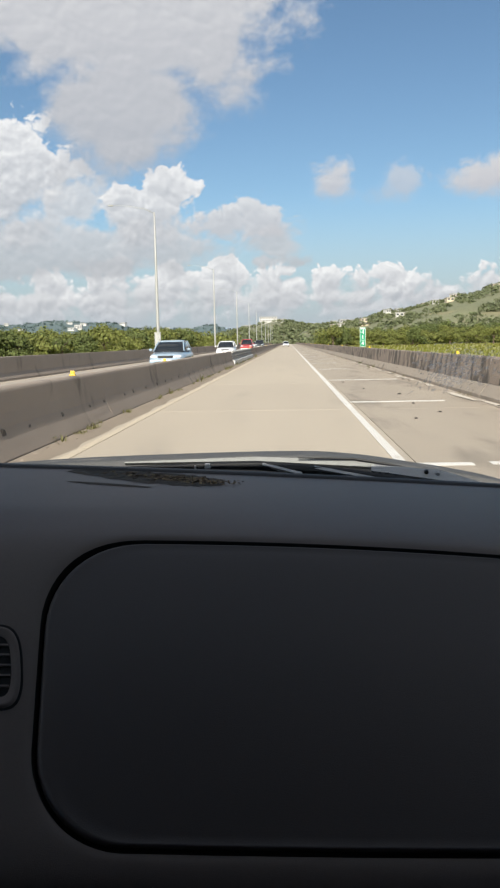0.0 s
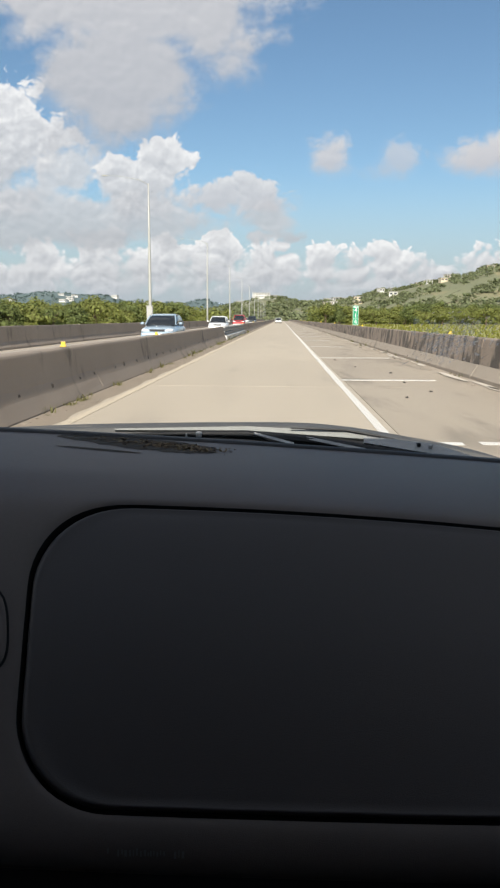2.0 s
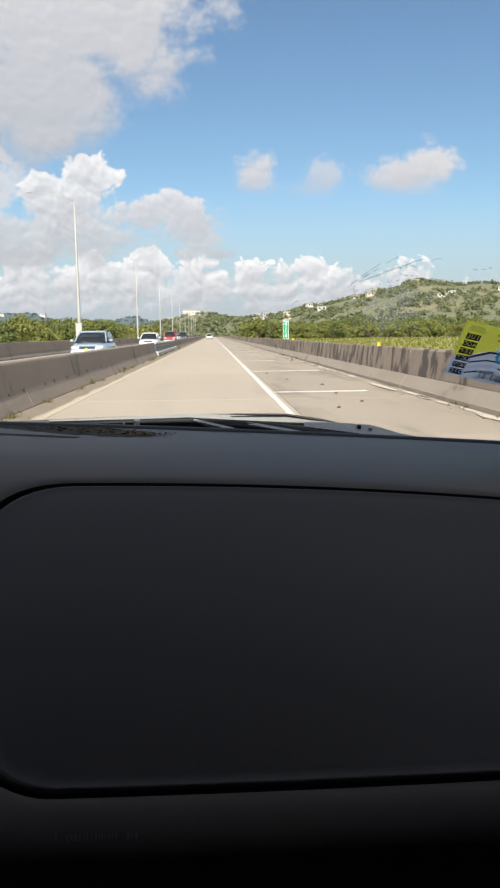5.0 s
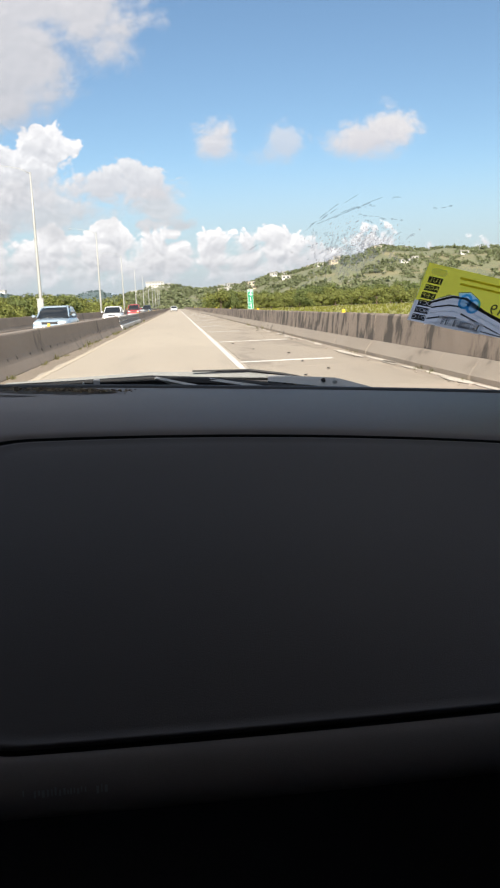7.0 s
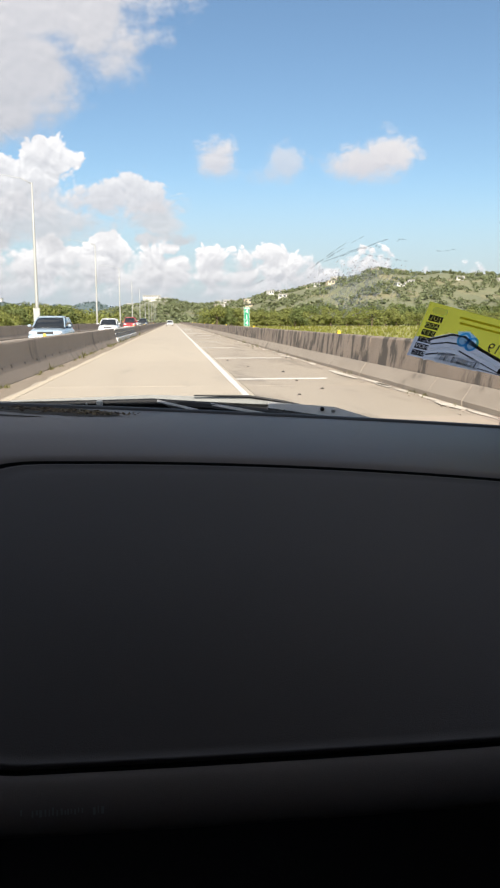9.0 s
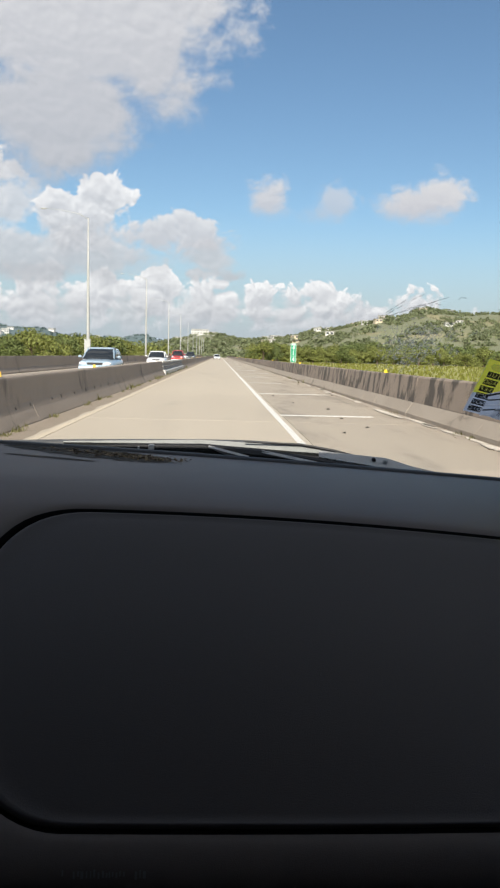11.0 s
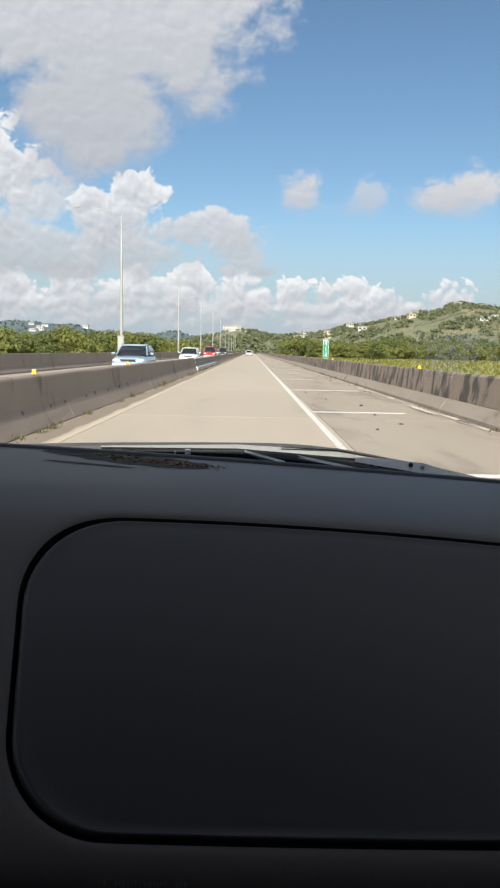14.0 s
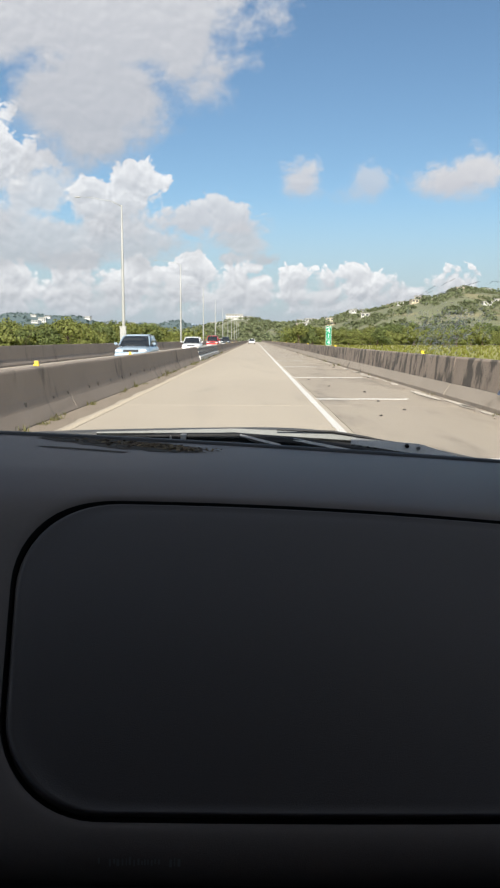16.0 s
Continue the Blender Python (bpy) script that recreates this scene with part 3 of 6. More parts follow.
def make_debris():
    """Small loose stones, chips and weeds on the shoulder and along the feet of the barriers."""
    rng = random.Random(21)
    bm = bmesh.new()
    for _ in range(420):
        y = rng.uniform(4, 60)
        if rng.random() < 0.6:
            x = X_RIGHT - abs(rng.gauss(0, 0.16)) - 0.02
        else:
            x = X_LEFT + abs(rng.gauss(0, 0.1)) + 0.02
        s = rng.uniform(0.01, 0.035)
        ps = [bm.verts.new((x + rng.uniform(-s, s), y + rng.uniform(-s, s) * 2, 0.001 + (rng.uniform(0.3, 0.9) * s if k > 3 else 0))) for k in range(7)]
        bmesh.ops.convex_hull(bm, input=ps)
    loose = [v for v in bm.verts if not v.link_faces]
    bmesh.ops.delete(bm, geom=loose, context="VERTS")
    tagged(part("gravel", bm, M_KERB), "loose stone chips along the barrier feet", "gravel", kind="stuff")
    bm = bmesh.new()
    for _ in range(11):
        y = rng.uniform(8, 40)
        x = rng.choice((rng.uniform(X_LINE - 0.5, X_LINE + 0.6), rng.uniform(X_LINE + 0.3, X_RIGHT - 0.5), rng.uniform(X_RIGHT - 0.7, X_RIGHT - 0.3)))
        a, ln, wd = rng.uniform(-0.6, 0.6), rng.uniform(0.015, 0.055), rng.uniform(0.010, 0.025)
        low = [(x + ln * math.cos(a + q) * rng.uniform(0.7, 1.2), y + 2.2 * wd * math.sin(a + q) * rng.uniform(0.7, 1.2), 0.001) for q in (0, 1.05, 2.1, 3.14, 4.2, 5.25)]
        ra, rb = ring(bm, low), ring(bm, [(x + (px - x) * 0.6, y + (py - y) * 0.6, rng.uniform(0.012, 0.03)) for px, py, _ in low])
        bridge(bm, ra, rb)
        bm.faces.new(rb)
    tagged(part("road_scraps", bm, M_SCRAP), "small dark scraps of rubber and stone on the shoulder", "debris", kind="stuff")
    bm = bmesh.new()
    for _ in range(130):
        y = rng.uniform(5, 70)
        x = X_LEFT + rng.uniform(-0.02, 0.10)
        if rng.random() < 0.2:
            x = X_RIGHT + rng.uniform(-0.06, 0.0)
        h = rng.uniform(0.03, 0.12) * (2.2 if rng.random() < 0.1 else 1)
        for _ in range(14):
            a = rng.uniform(0, 6.28)
            w = h * 0.12
            p = Vector((x + rng.gauss(0, h * 0.4), y + rng.gauss(0, h * 0.8), 0.0))
            tip = p + Vector((math.cos(a) * h * 0.5, math.sin(a) * h * 0.5, h * rng.uniform(0.5, 1.0)))
            sd = Vector((-math.sin(a), math.cos(a), 0)) * w
            bm.faces.new([bm.verts.new(v) for v in (p - sd, p + sd, tip)])
    tagged(part("weeds", bm, M_WEED), "small green weeds along the foot of the barrier", "weeds", kind="stuff")
    # holes at the break of the barrier's slope, as patches with shade in their colour
    for k in range(34):
        y = 5.5 + k * 1.25 + rng.uniform(-0.25, 0.25)
        if GATE[0] - 0.5 < y < GATE[1] + 0.5:
            continue
        bm = bmesh.new()
        s = rng.uniform(0.7, 1.3)
        pts = [(X_LEFT - 0.138 + rng.uniform(-.004, .004), y + math.cos(a) * 0.045 * s * rng.uniform(.7, 1.3), 0.275 + math.sin(a) * 0.05 * s * rng.uniform(.7, 1.3)) for a in [i * 0.7854 for i in range(8)]]
        a = ring(bm, pts)
        b = ring(bm, [(x - 0.05, yy, z) for x, yy, z in pts])
        bridge(bm, a, b)
        bm.faces.new(a)
        bm.faces.new(b)
        tagged(part("hole_shade", bm, M_JOINT), "dark patch in place of a shaded hole in the median barrier", "moss", "moss patches on the barrier")


make_debris()


def make_gate():
    """The white steel gate that closes the break in the median barrier."""
    g = empty("median_gate", label="white steel gate section with dark beams closing the median barrier", category="gate")
    y0, y1 = GATE[0] + 0.05, GATE[1] - 0.05
    bm = bmesh.new()
    extrude_profile(bm, [(0.0, 0.0), (0.0, 0.24), (-0.10, 0.30), (-0.42, 0.30), (-0.42, 0.0)], y0, y1, X_LEFT - 0.02, steps=4)
    part("base_beam", bm, M_RUST, g, "wide white base beam")
    for z0, z1, d in ((0.33, 0.46, 0.14), (0.52, 0.66, 0.18)):
        bm = bmesh.new()
        bevelled_box(bm, X_LEFT - d - 0.16, X_LEFT - d, y0, y1, z0, z1, 0.012)
        part("beam", bm, M_DARK_STEEL, g, "dark grey steel beam")
    bm = bmesh.new()
    bevelled_box(bm, X_LEFT - 0.42, X_LEFT - 0.16, y0, y1, 0.69, 0.765, 0.015)
    part("top_rail", bm, M_RUST, g, "white top rail")
    for k in range(8):
        y = y0 + 0.06 + (y1 - y0 - 0.24) * k / 7
        bm = bmesh.new()
        bevelled_box(bm, X_LEFT - 0.40, X_LEFT - 0.20, y, y + 0.12, 0.28, 0.70, 0.01)
        part("post", bm, M_RUST, g)


make_gate()


def make_reflector(x, y, z, mat, label):
    g = empty("reflector_post", pose(x, y, z), label, "reflector", "yellow barrier reflectors")
    bm = bmesh.new()
    bevelled_box(bm, -0.045, 0.045, -0.03, 0.03, 0.0, 0.025, 0.006)
    part("base", bm, mat, g)
    bm = bmesh.new()
    bevelled_box(bm, -0.034, 0.034, -0.010, 0.010, 0.02, 0.080, 0.007)
    part("plate", bm, mat, g)
    return g


first = make_reflector(X_RIGHT + 0.30, 19.5, 0.85, M_YELLOW, "small yellow plastic reflector on top of the roadside parapet")
for k in range(1, 9):
    copy_thing(first, pose(X_RIGHT + 0.30, 19.5 + 21.0 * k, 0.85))
first = make_reflector(X_LEFT - 0.33, 20.5, 0.775, M_ORANGE, "small amber plastic reflector on top of the median barrier")
for k in (-0.42, 2.2, 3.4, 4.5, 5.5):
    copy_thing(first, pose(X_LEFT - 0.33, 20.5 + 21.0 * k, 0.775))


def make_lamp_post():
    g = empty("street_lamp", pose(X_FAR - 0.35, 65.0, -1.15), "tall pale steel street lamp with one long arm", "street lamp", "street lamps along the far parapet")
    bm = bmesh.new()
    box(bm, -0.35, 0.35, -0.35, 0.35, -0.05, 0.7)
    part("footing", bm, M_BARRIER, g, "concrete footing")
    bm = bmesh.new()
    tube(bm, [(0, 0, 0.65), (0, 0, 4.0), (0, 0, 9.0), (0, 0, 13.2)], [0.15, 0.13, 0.095, 0.06], 12)
    part("pole", bm, M_POLE, g, smooth=True)
    bm = bmesh.new()
    bevelled_box(bm, -0.22, 0.22, -0.22, 0.22, 0.69, 0.74, 0.01)
    part("base_plate", bm, M_POLE, g)
    bm = bmesh.new()
    tube(bm, [(0, 0, 13.1), (-0.8, 0, 13.5), (-2.2, 0, 13.75), (-3.4, 0, 13.85)], [0.03, 0.02, 0.015, 0.013], 8)
    arm = part("arm", bm, M_POLE, g, smooth=True)
    bm = bmesh.new()
    loft(bm, [(-0.12, 0.08, 13.79, 13.84, 0), (-0.08, 0.22, 13.78, 13.87, 0.2), (0.08, 0.22, 13.78, 13.87, 0.2), (0.12, 0.08, 13.79, 13.84, 0)], 10)
    bmesh.ops.translate(bm, verts=bm.verts[:], vec=(-3.6, 0, 0))
    part("lamp_head", bm, M_POLE, arm, "pale flat lamp head")
    return g


first = make_lamp_post()
for k in range(1, 10):
    copy_thing(first, pose(X_FAR - 0.35, 65.0 + 50.5 * k, -1.15))


def make_cabinet():
    """The grey switch box on its plinth beside the nearest lamp."""
    g = empty("switch_cabinet", pose(X_FAR + 0.20, 61.5, 0.879), "pale grey steel switch cabinet standing on the far parapet", "cabinet")
    bm = bmesh.new()
    bevelled_box(bm, -0.17, 0.17, -0.13, 0.13, 0.0, 0.10, 0.01)
    part("plinth", bm, M_BARRIER, g, "concrete plinth")
    bm = bmesh.new()
    bevelled_box(bm, -0.24, 0.24, -0.11, 0.11, 0.10, 1.25, 0.015)
    part("body", bm, M_POLE, g)
    bm = bmesh.new()
    bevelled_box(bm, -0.27, 0.27, -0.14, 0.14, 1.25, 1.31, 0.012)
    part("lid", bm, M_POLE, g)
    bm = bmesh.new()
    bevelled_box(bm, -0.21, 0.21, -0.125, -0.111, 0.16, 1.20, 0.005)
    d = part("door", bm, M_POLE, g)
    bm = bmesh.new()
    bevelled_box(bm, 0.14, 0.165, -0.145, -0.126, 0.62, 0.74, 0.004)
    part("handle", bm, M_DARK_STEEL, d, "dark steel handle")


make_cabinet()


def text_mesh(name, body, size, m, material_, parent, label="", extrude=0.001):
    """Lettering in the built-in font, as a mesh."""
    cu = bpy.data.curves.new(name, "FONT")
    cu.body, cu.size, cu.extrude = body, size, extrude
    cu.align_x, cu.align_y = "CENTER", "CENTER"
    tmp = new(name, cu)
    me = bpy.data.meshes.new_from_object(tmp.evaluated_get(bpy.context.evaluated_depsgraph_get()))
    bpy.data.objects.remove(tmp)
    me.name = name
    me.materials.clear()
    me.materials.append(material_)
    ob = new(name, me)
    ob.parent = parent
    ob.matrix_basis = m
    if label:
        ob["label"] = label
    return ob


def make_km_sign():
    y = 47.0
    g = empty("kilometre_sign", pose(X_RIGHT + 0.55, y, -1.15), "narrow upright green kilometre sign with white numerals", "road sign")
    bm = bmesh.new()
    tube(bm, [(0, 0.03, -0.05), (0, 0.03, 2.1), (0, 0.03, 3.15)], [0.03, 0.03, 0.03], 8)
    part("post", bm, M_POLE, g, "thin steel post")
    bm = bmesh.new()
    bevelled_box(bm, -0.17, 0.17, -0.012, 0.0, 2.02, 3.17, 0.004, 1)
    part("panel", bm, M_SIGN, g, "green panel")
    bm = bmesh.new()
    for a, b, c, d in ((-0.165, 0.165, 2.025, 2.04), (-0.165, 0.165, 3.15, 3.165), (-0.165, -0.15, 2.04, 3.15), (0.15, 0.165, 2.04, 3.15)):
        box(bm, a, b, -0.016, -0.012, c, d)
    part("border", bm, M_SIGN_WHITE, g, "white border")
    bm = bmesh.new()
    box(bm, -0.14, 0.14, -0.016, -0.012, 2.385, 2.40)
    part("rule", bm, M_SIGN_WHITE, g)
    bm = bmesh.new()
    for k in range(3):
        box(bm, -0.12 + 0.085 * k, -0.06 + 0.085 * k, -0.016, -0.012, 3.05, 3.12)
    part("small_bars", bm, M_SIGN_WHITE, g, "illegible small lettering as bars")
    for ch, z in (("4", 2.89), ("1", 2.57), ("4", 2.20)):
        text_mesh("numeral", ch, 0.36, pose(0, -0.014, z, 90, 0, 0), M_SIGN_WHITE, g, "white numeral", 0.002)


make_km_sign()

# ---- hills, woods and houses ----


def lerp_table(tab, x):
    if x <= tab[0][0]:
        return tab[0][1]
    for (a, va), (b, vb) in zip(tab, tab[1:]):
        if x <= b:
            k = (x - a) / (b - a)
            k = k * k * (3 - 2 * k)
            return va + (vb - va) * k
    return tab[-1][1]


# rise of the ridges (tangent) by bearing (tangent)
NEAR_RIDGE = [(-0.12, 0.0), (-0.08, 0.014), (-0.05, 0.020), (-0.026, 0.027), (-0.006, 0.026), (0.03, 0.023), (0.085, 0.026), (0.13, 0.038), (0.19, 0.047), (0.225, 0.058), (0.257, 0.070), (0.29, 0.066), (0.34, 0.062), (0.43, 0.060), (0.6, 0.05), (1.0, 0.03)]
FAR_RIDGE = [(-1.2, 0.012), (-0.6, 0.022), (-0.38, 0.030), (-0.27, 0.034), (-0.23, 0.029), (-0.19, 0.022), (-0.13, 0.021), (-0.10, 0.026), (-0.075, 0.019), (-0.03, 0.010), (0.05, 0.0)]
HAZE_RIDGE = [(-0.25, 0.0), (-0.16, 0.014), (-0.09, 0.022), (-0.04, 0.018), (0.02, 0.018), (0.1, 0.01), (0.2, 0.0)]


def near_height(u, d):
    """Height of the near hills at bearing u and distance d."""
    foot, ridge = 420.0 + 60 * noise.noise((u * 9, 3.1, 0)), 930.0
    k = (d - foot) / (ridge - foot)
    if k <= 0:
        return -1.3
    r = lerp_table(NEAR_RIDGE, u)
    top = r * ridge * (1 + 0.10 * noise.noise((u * 22, 1.7, 0)))
    s = min(k, 1.0)
    s = s * s * (3 - 2 * s) if k <= 1 else max(0.0, 1 - (k - 1) * 0.9)
    bumps = 5.0 * noise.noise((u * 14, d * 0.012, 5.0)) * min(1, k * 2) * min(1.0, r / 0.03)
    return -1.3 + top * s * (0.82 + 0.18 * min(k, 1)) + bumps * (1 - abs(s - 0.5))


def ridge_mesh(name, us, ds, height, mat, label):
    bm = bmesh.new()
    rows = []
    for d in ds:
        rows.append([bm.verts.new((u * d, d, height(u, d))) for u in us])
    for a, b in zip(rows, rows[1:]):
        bridge(bm, a, b, closed=False)
    ob = part(name, bm, mat, smooth=True)
    tagged(ob, label, "hill", kind="structure")
    return ob


ridge_mesh("hillside", [-0.13 + 0.012 * k for k in range(81)], [380 + 22 * k for k in range(36)], near_height, M_HILL, "green scrubby hillside dotted with houses")


def far_height(table, foot, ridge, rough):
    def h(u, d):
        k = (d - foot) / (ridge - foot)
        top = lerp_table(table, u) * ridge * (1 + rough * noise.noise((u * 30, 7.7, 0)) + rough * 0.5 * noise.noise((u * 80, 2.2, 0)))
        s = min(max(k, 0), 1)
        s = s * s * (3 - 2 * s) if k <= 1 else max(0.0, 2 - k)
        return -2 + top * s
    return h


ridge_mesh("far_hills", [-1.2 + 0.012 * k for k in range(108)], [1100 + 60 * k for k in range(16)], far_height(FAR_RIDGE, 1100, 1700, 0.12), M_FAR_HILL, "low far hills with blue haze put into their colour")
ridge_mesh("mountain", [-0.26 + 0.01 * k for k in range(48)], [2700 + 100 * k for k in range(14)], far_height(HAZE_RIDGE, 2700, 3500, 0.08), M_HAZE, "faint mountain on the horizon, blue haze put into its colour")


def make_tree(name, rng, height, spread, leaf, count, mat, label):
    g = empty(name, label=label, category="tree")
    bm = bmesh.new()
    base = [Vector((0, 0, -0.2)), Vector((rng.uniform(-.1, .1), rng.uniform(-.1, .1), height * 0.3)), Vector((rng.uniform(-.3, .3), rng.uniform(-.3, .3), height * 0.6))]
    tube(bm, base, [0.05 * height, 0.035 * height, 0.015 * height], 7)
    for _ in range(5):
        a = rng.uniform(0, 6.28)
        s = base[1].lerp(base[2], rng.random())
        e = s + Vector((math.cos(a) * spread * 0.6, math.sin(a) * spread * 0.6, height * rng.uniform(0.1, 0.35)))
        tube(bm, [s, s.lerp(e, 0.5) + Vector((0, 0, 0.1)), e], [0.02 * height, 0.013 * height, 0.006 * height], 5)
    part("trunk", bm, M_BARK, g)
    bm = bmesh.new()
    leaf_clumps(bm, rng, (0, 0, height * 0.58), spread, count, leaf, 0.85 * height / (2.0 * spread))
    leaf_clumps(bm, rng, (spread * 0.3, -spread * 0.35, height * 0.24), spread * 1.05, count // 2, leaf, 0.5)
    part("crown", bm, mat, g)
    return g


def scatter_trees():
    rng = random.Random(5)
    kinds = [make_tree("tree", rng, 4.6 + 0.6 * k, 2.6 + 0.3 * k, 0.24, 1100, (M_LEAF_A, M_LEAF_A, M_LEAF_B)[k % 3], "bushy green mangrove tree beside the causeway") for k in range(4)]
    used = [False] * 4
    # left belt behind the far parapet, right clumps across the marsh
    spots = []
    for k in range(70):
        y = 100 + 3.2 * k + rng.uniform(-4, 4)
        spots.append((-(32 + rng.uniform(0, 8) + y * 0.02), y))
    for k in range(60):
        y = rng.uniform(105, 330)
        spots.append((-(40 + rng.uniform(0, 30) + y * 0.06), y))
    for k in range(90):
        y = rng.uniform(345, 450)
        spots.append((rng.uniform(0.05, 0.52) * y, y))
    for i, (x, y) in enumerate(spots):
        k = rng.randrange(4)
        s = rng.uniform(0.8, 1.15) * (0.80 + max(0, y - 100) / (330 if x < 0 else 420))
        m = pose(x, y, -1.2, 0, 0, rng.uniform(0, 360)) @ Matrix.Diagonal((s, s, s * rng.uniform(0.85, 1.1), 1))
        if not used[k]:
            kinds[k].matrix_basis = m
            kinds[k]["group"] = "mangrove trees"
            used[k] = True
        else:
            copy_thing(kinds[k], m).matrix_basis = m
    # far woods
    for nm, n, place, size, mat, label in (
            ("woods", 330, lambda: (lambda y: (-(20 + y * rng.uniform(0.02, 0.45)), y))(rng.uniform(310, 900)), (3.5, 6.0), M_LEAF_A, "dense far mangrove woods"),
            ("woods", 260, lambda: (lambda y: (14 + y * rng.uniform(0.01, 0.52), y))(rng.uniform(420, 560)), (3.5, 6.0), M_LEAF_B, "scrub woods at the foot of the hill")):
        bm = bmesh.new()
        for _ in range(n):
            x, y = place()
            s = rng.uniform(*size)
            z = max(-1.2, near_height(x / y, y)) if x > 0 else -1.2
            leaf_clumps(bm, rng, (x, y, z + s * 0.7), s, 150, s * 0.13, 0.9)
        tagged(part(nm, bm, mat), label, "woods", kind="stuff")
    bm = bmesh.new()
    for _ in range(3400):
        u, d = rng.uniform(-0.10, 0.62), 430 + 560 * rng.random() ** 0.8
        if noise.noise((u * 16, d * 0.013, 9)) < -0.12 and d < 880:
            continue
        z = near_height(u, d)
        s = rng.uniform(1.8, 4.2)
        leaf_clumps(bm, rng, (u * d, d, z + s * 0.5), s, 26, s * 0.3, 0.8)
    tagged(part("scrub", bm, M_LEAF_HILL), "dark green scrub and trees scattered over the hillside", "scrub", kind="stuff")
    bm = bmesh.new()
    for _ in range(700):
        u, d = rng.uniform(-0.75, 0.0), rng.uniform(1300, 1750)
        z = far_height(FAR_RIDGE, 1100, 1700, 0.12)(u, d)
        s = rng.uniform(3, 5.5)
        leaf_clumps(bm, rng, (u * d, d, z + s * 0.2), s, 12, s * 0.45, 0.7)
    tagged(part("far_scrub", bm, M_FAR_SCRUB), "trees on the distant hills with haze put into their colour", "scrub", kind="stuff")
    bm = bmesh.new()
    for _ in range(5200):
        y = 14 + 330 * rng.random() ** 1.6
        x = X_RIGHT + 2.0 + rng.random() ** 1.3 * (20 + y * 0.55)
        h = rng.uniform(0.35, 0.9)
        p = Vector((x, y, -1.25 + 0.2 * noise.noise((x * 0.02, y * 0.02, 0))))
        for _ in range(4):
            a = rng.uniform(0, 6.28)
            sd = Vector((-math.sin(a), math.cos(a), 0)) * (0.06 + y * 0.0006)
            tip = p + Vector((math.cos(a) * 0.25, math.sin(a) * 0.25, h))
            bm.faces.new([bm.verts.new(v) for v in (p - sd, p + sd, tip)])
    tagged(part("marsh_grass", bm, M_LEAF_C), "tall yellow-green marsh grass beside the road", "grass", kind="stuff")


scatter_trees()


def make_house(m, w, d, h, wall_mat, storeys, label, name="house"):
    g = empty(name, m, label, "house", "houses on the hills")
    bm = bmesh.new()
    box(bm, -w / 2, w / 2, 0, d, -4.0, h)
    part("wall", bm, wall_mat, g)
    bm = bmesh.new()
    bevelled_box(bm, -w / 2 - 0.5, w / 2 + 0.5, -0.7, d + 0.5, h + 0.003, h + 0.40, 0.05, 1)
    part("roof", bm, M_ROOF, g, "flat overhanging roof")
    cols = max(2, int(w / 3.2))
    for s in range(storeys):
        zc = h * (s + 0.55) / storeys
        for c in range(cols):
            xc = -w / 2 + w * (c + 0.5) / cols
            bm = bmesh.new()
            hh, ww = h / storeys * 0.24, w / cols * 0.28
            box(bm, xc - ww, xc + ww, -0.06, -0.005, zc - hh, zc + hh)
            part("window", bm, M_WINDOW_DARK, g)
    return g


def place_houses():
    rng = random.Random(31)
    # long white buildings on the rise straight ahead
    for u, d, w, h, st, mat, lab in ((-0.026, 900, 20, 5.4, 2, M_HOUSE_WHITE, "long white two-storey building on a rise"),
                                     (-0.047, 890, 19, 3.4, 1, M_HOUSE_WHITE, "long low white building among trees"),
                                     (-0.010, 905, 8, 3.4, 1, M_HOUSE_WHITE, "small white house on a rise")):
        make_house(pose(u * d, d, near_height(u, d) + 0.6), w, 12, h, mat, st, lab)
    for k in range(24):
        u = rng.choice((rng.uniform(0.02, 0.10), rng.uniform(0.10, 0.30), rng.uniform(0.2, 0.45)))
        d = rng.uniform(700, 925)
        z = near_height(u, d)
        if z < 8:
            continue
        mat = rng.choice((M_HOUSE_WHITE, M_HOUSE_CREAM, M_HOUSE_WHITE))
        make_house(pose(u * d, d, z + 0.8, 0, 0, rng.uniform(-25, 25)), rng.uniform(5, 10), rng.uniform(6, 8), rng.choice((2.6, 3.4)), mat, 1, ("white" if mat is M_HOUSE_WHITE else "cream") + " flat-roofed house among scrub on the hillside")
    for k in range(15):
        u, d = rng.uniform(-0.40, -0.13), rng.uniform(1400, 1650)
        z = far_height(FAR_RIDGE, 1100, 1700, 0.12)(u, d)
        make_house(pose(u * d, d, z + 1.5, 0, 0, rng.uniform(-20, 20)), rng.uniform(7, 15), 8, rng.choice((3, 4.5)), M_HOUSE_WHITE, 1, "pale house far off on the hazy hills")


place_houses()

# ---- other vehicles ----


def paint(name, col, rough=0.25):
    m = material(name, col, tuple(c * 0.85 for c in col), rough=rough, scale=1.5, fine=20, amount=0.3, bump=0.0)
    m.node_tree.nodes["Principled BSDF"].inputs["Coat Weight"].default_value = 0.5
    return m


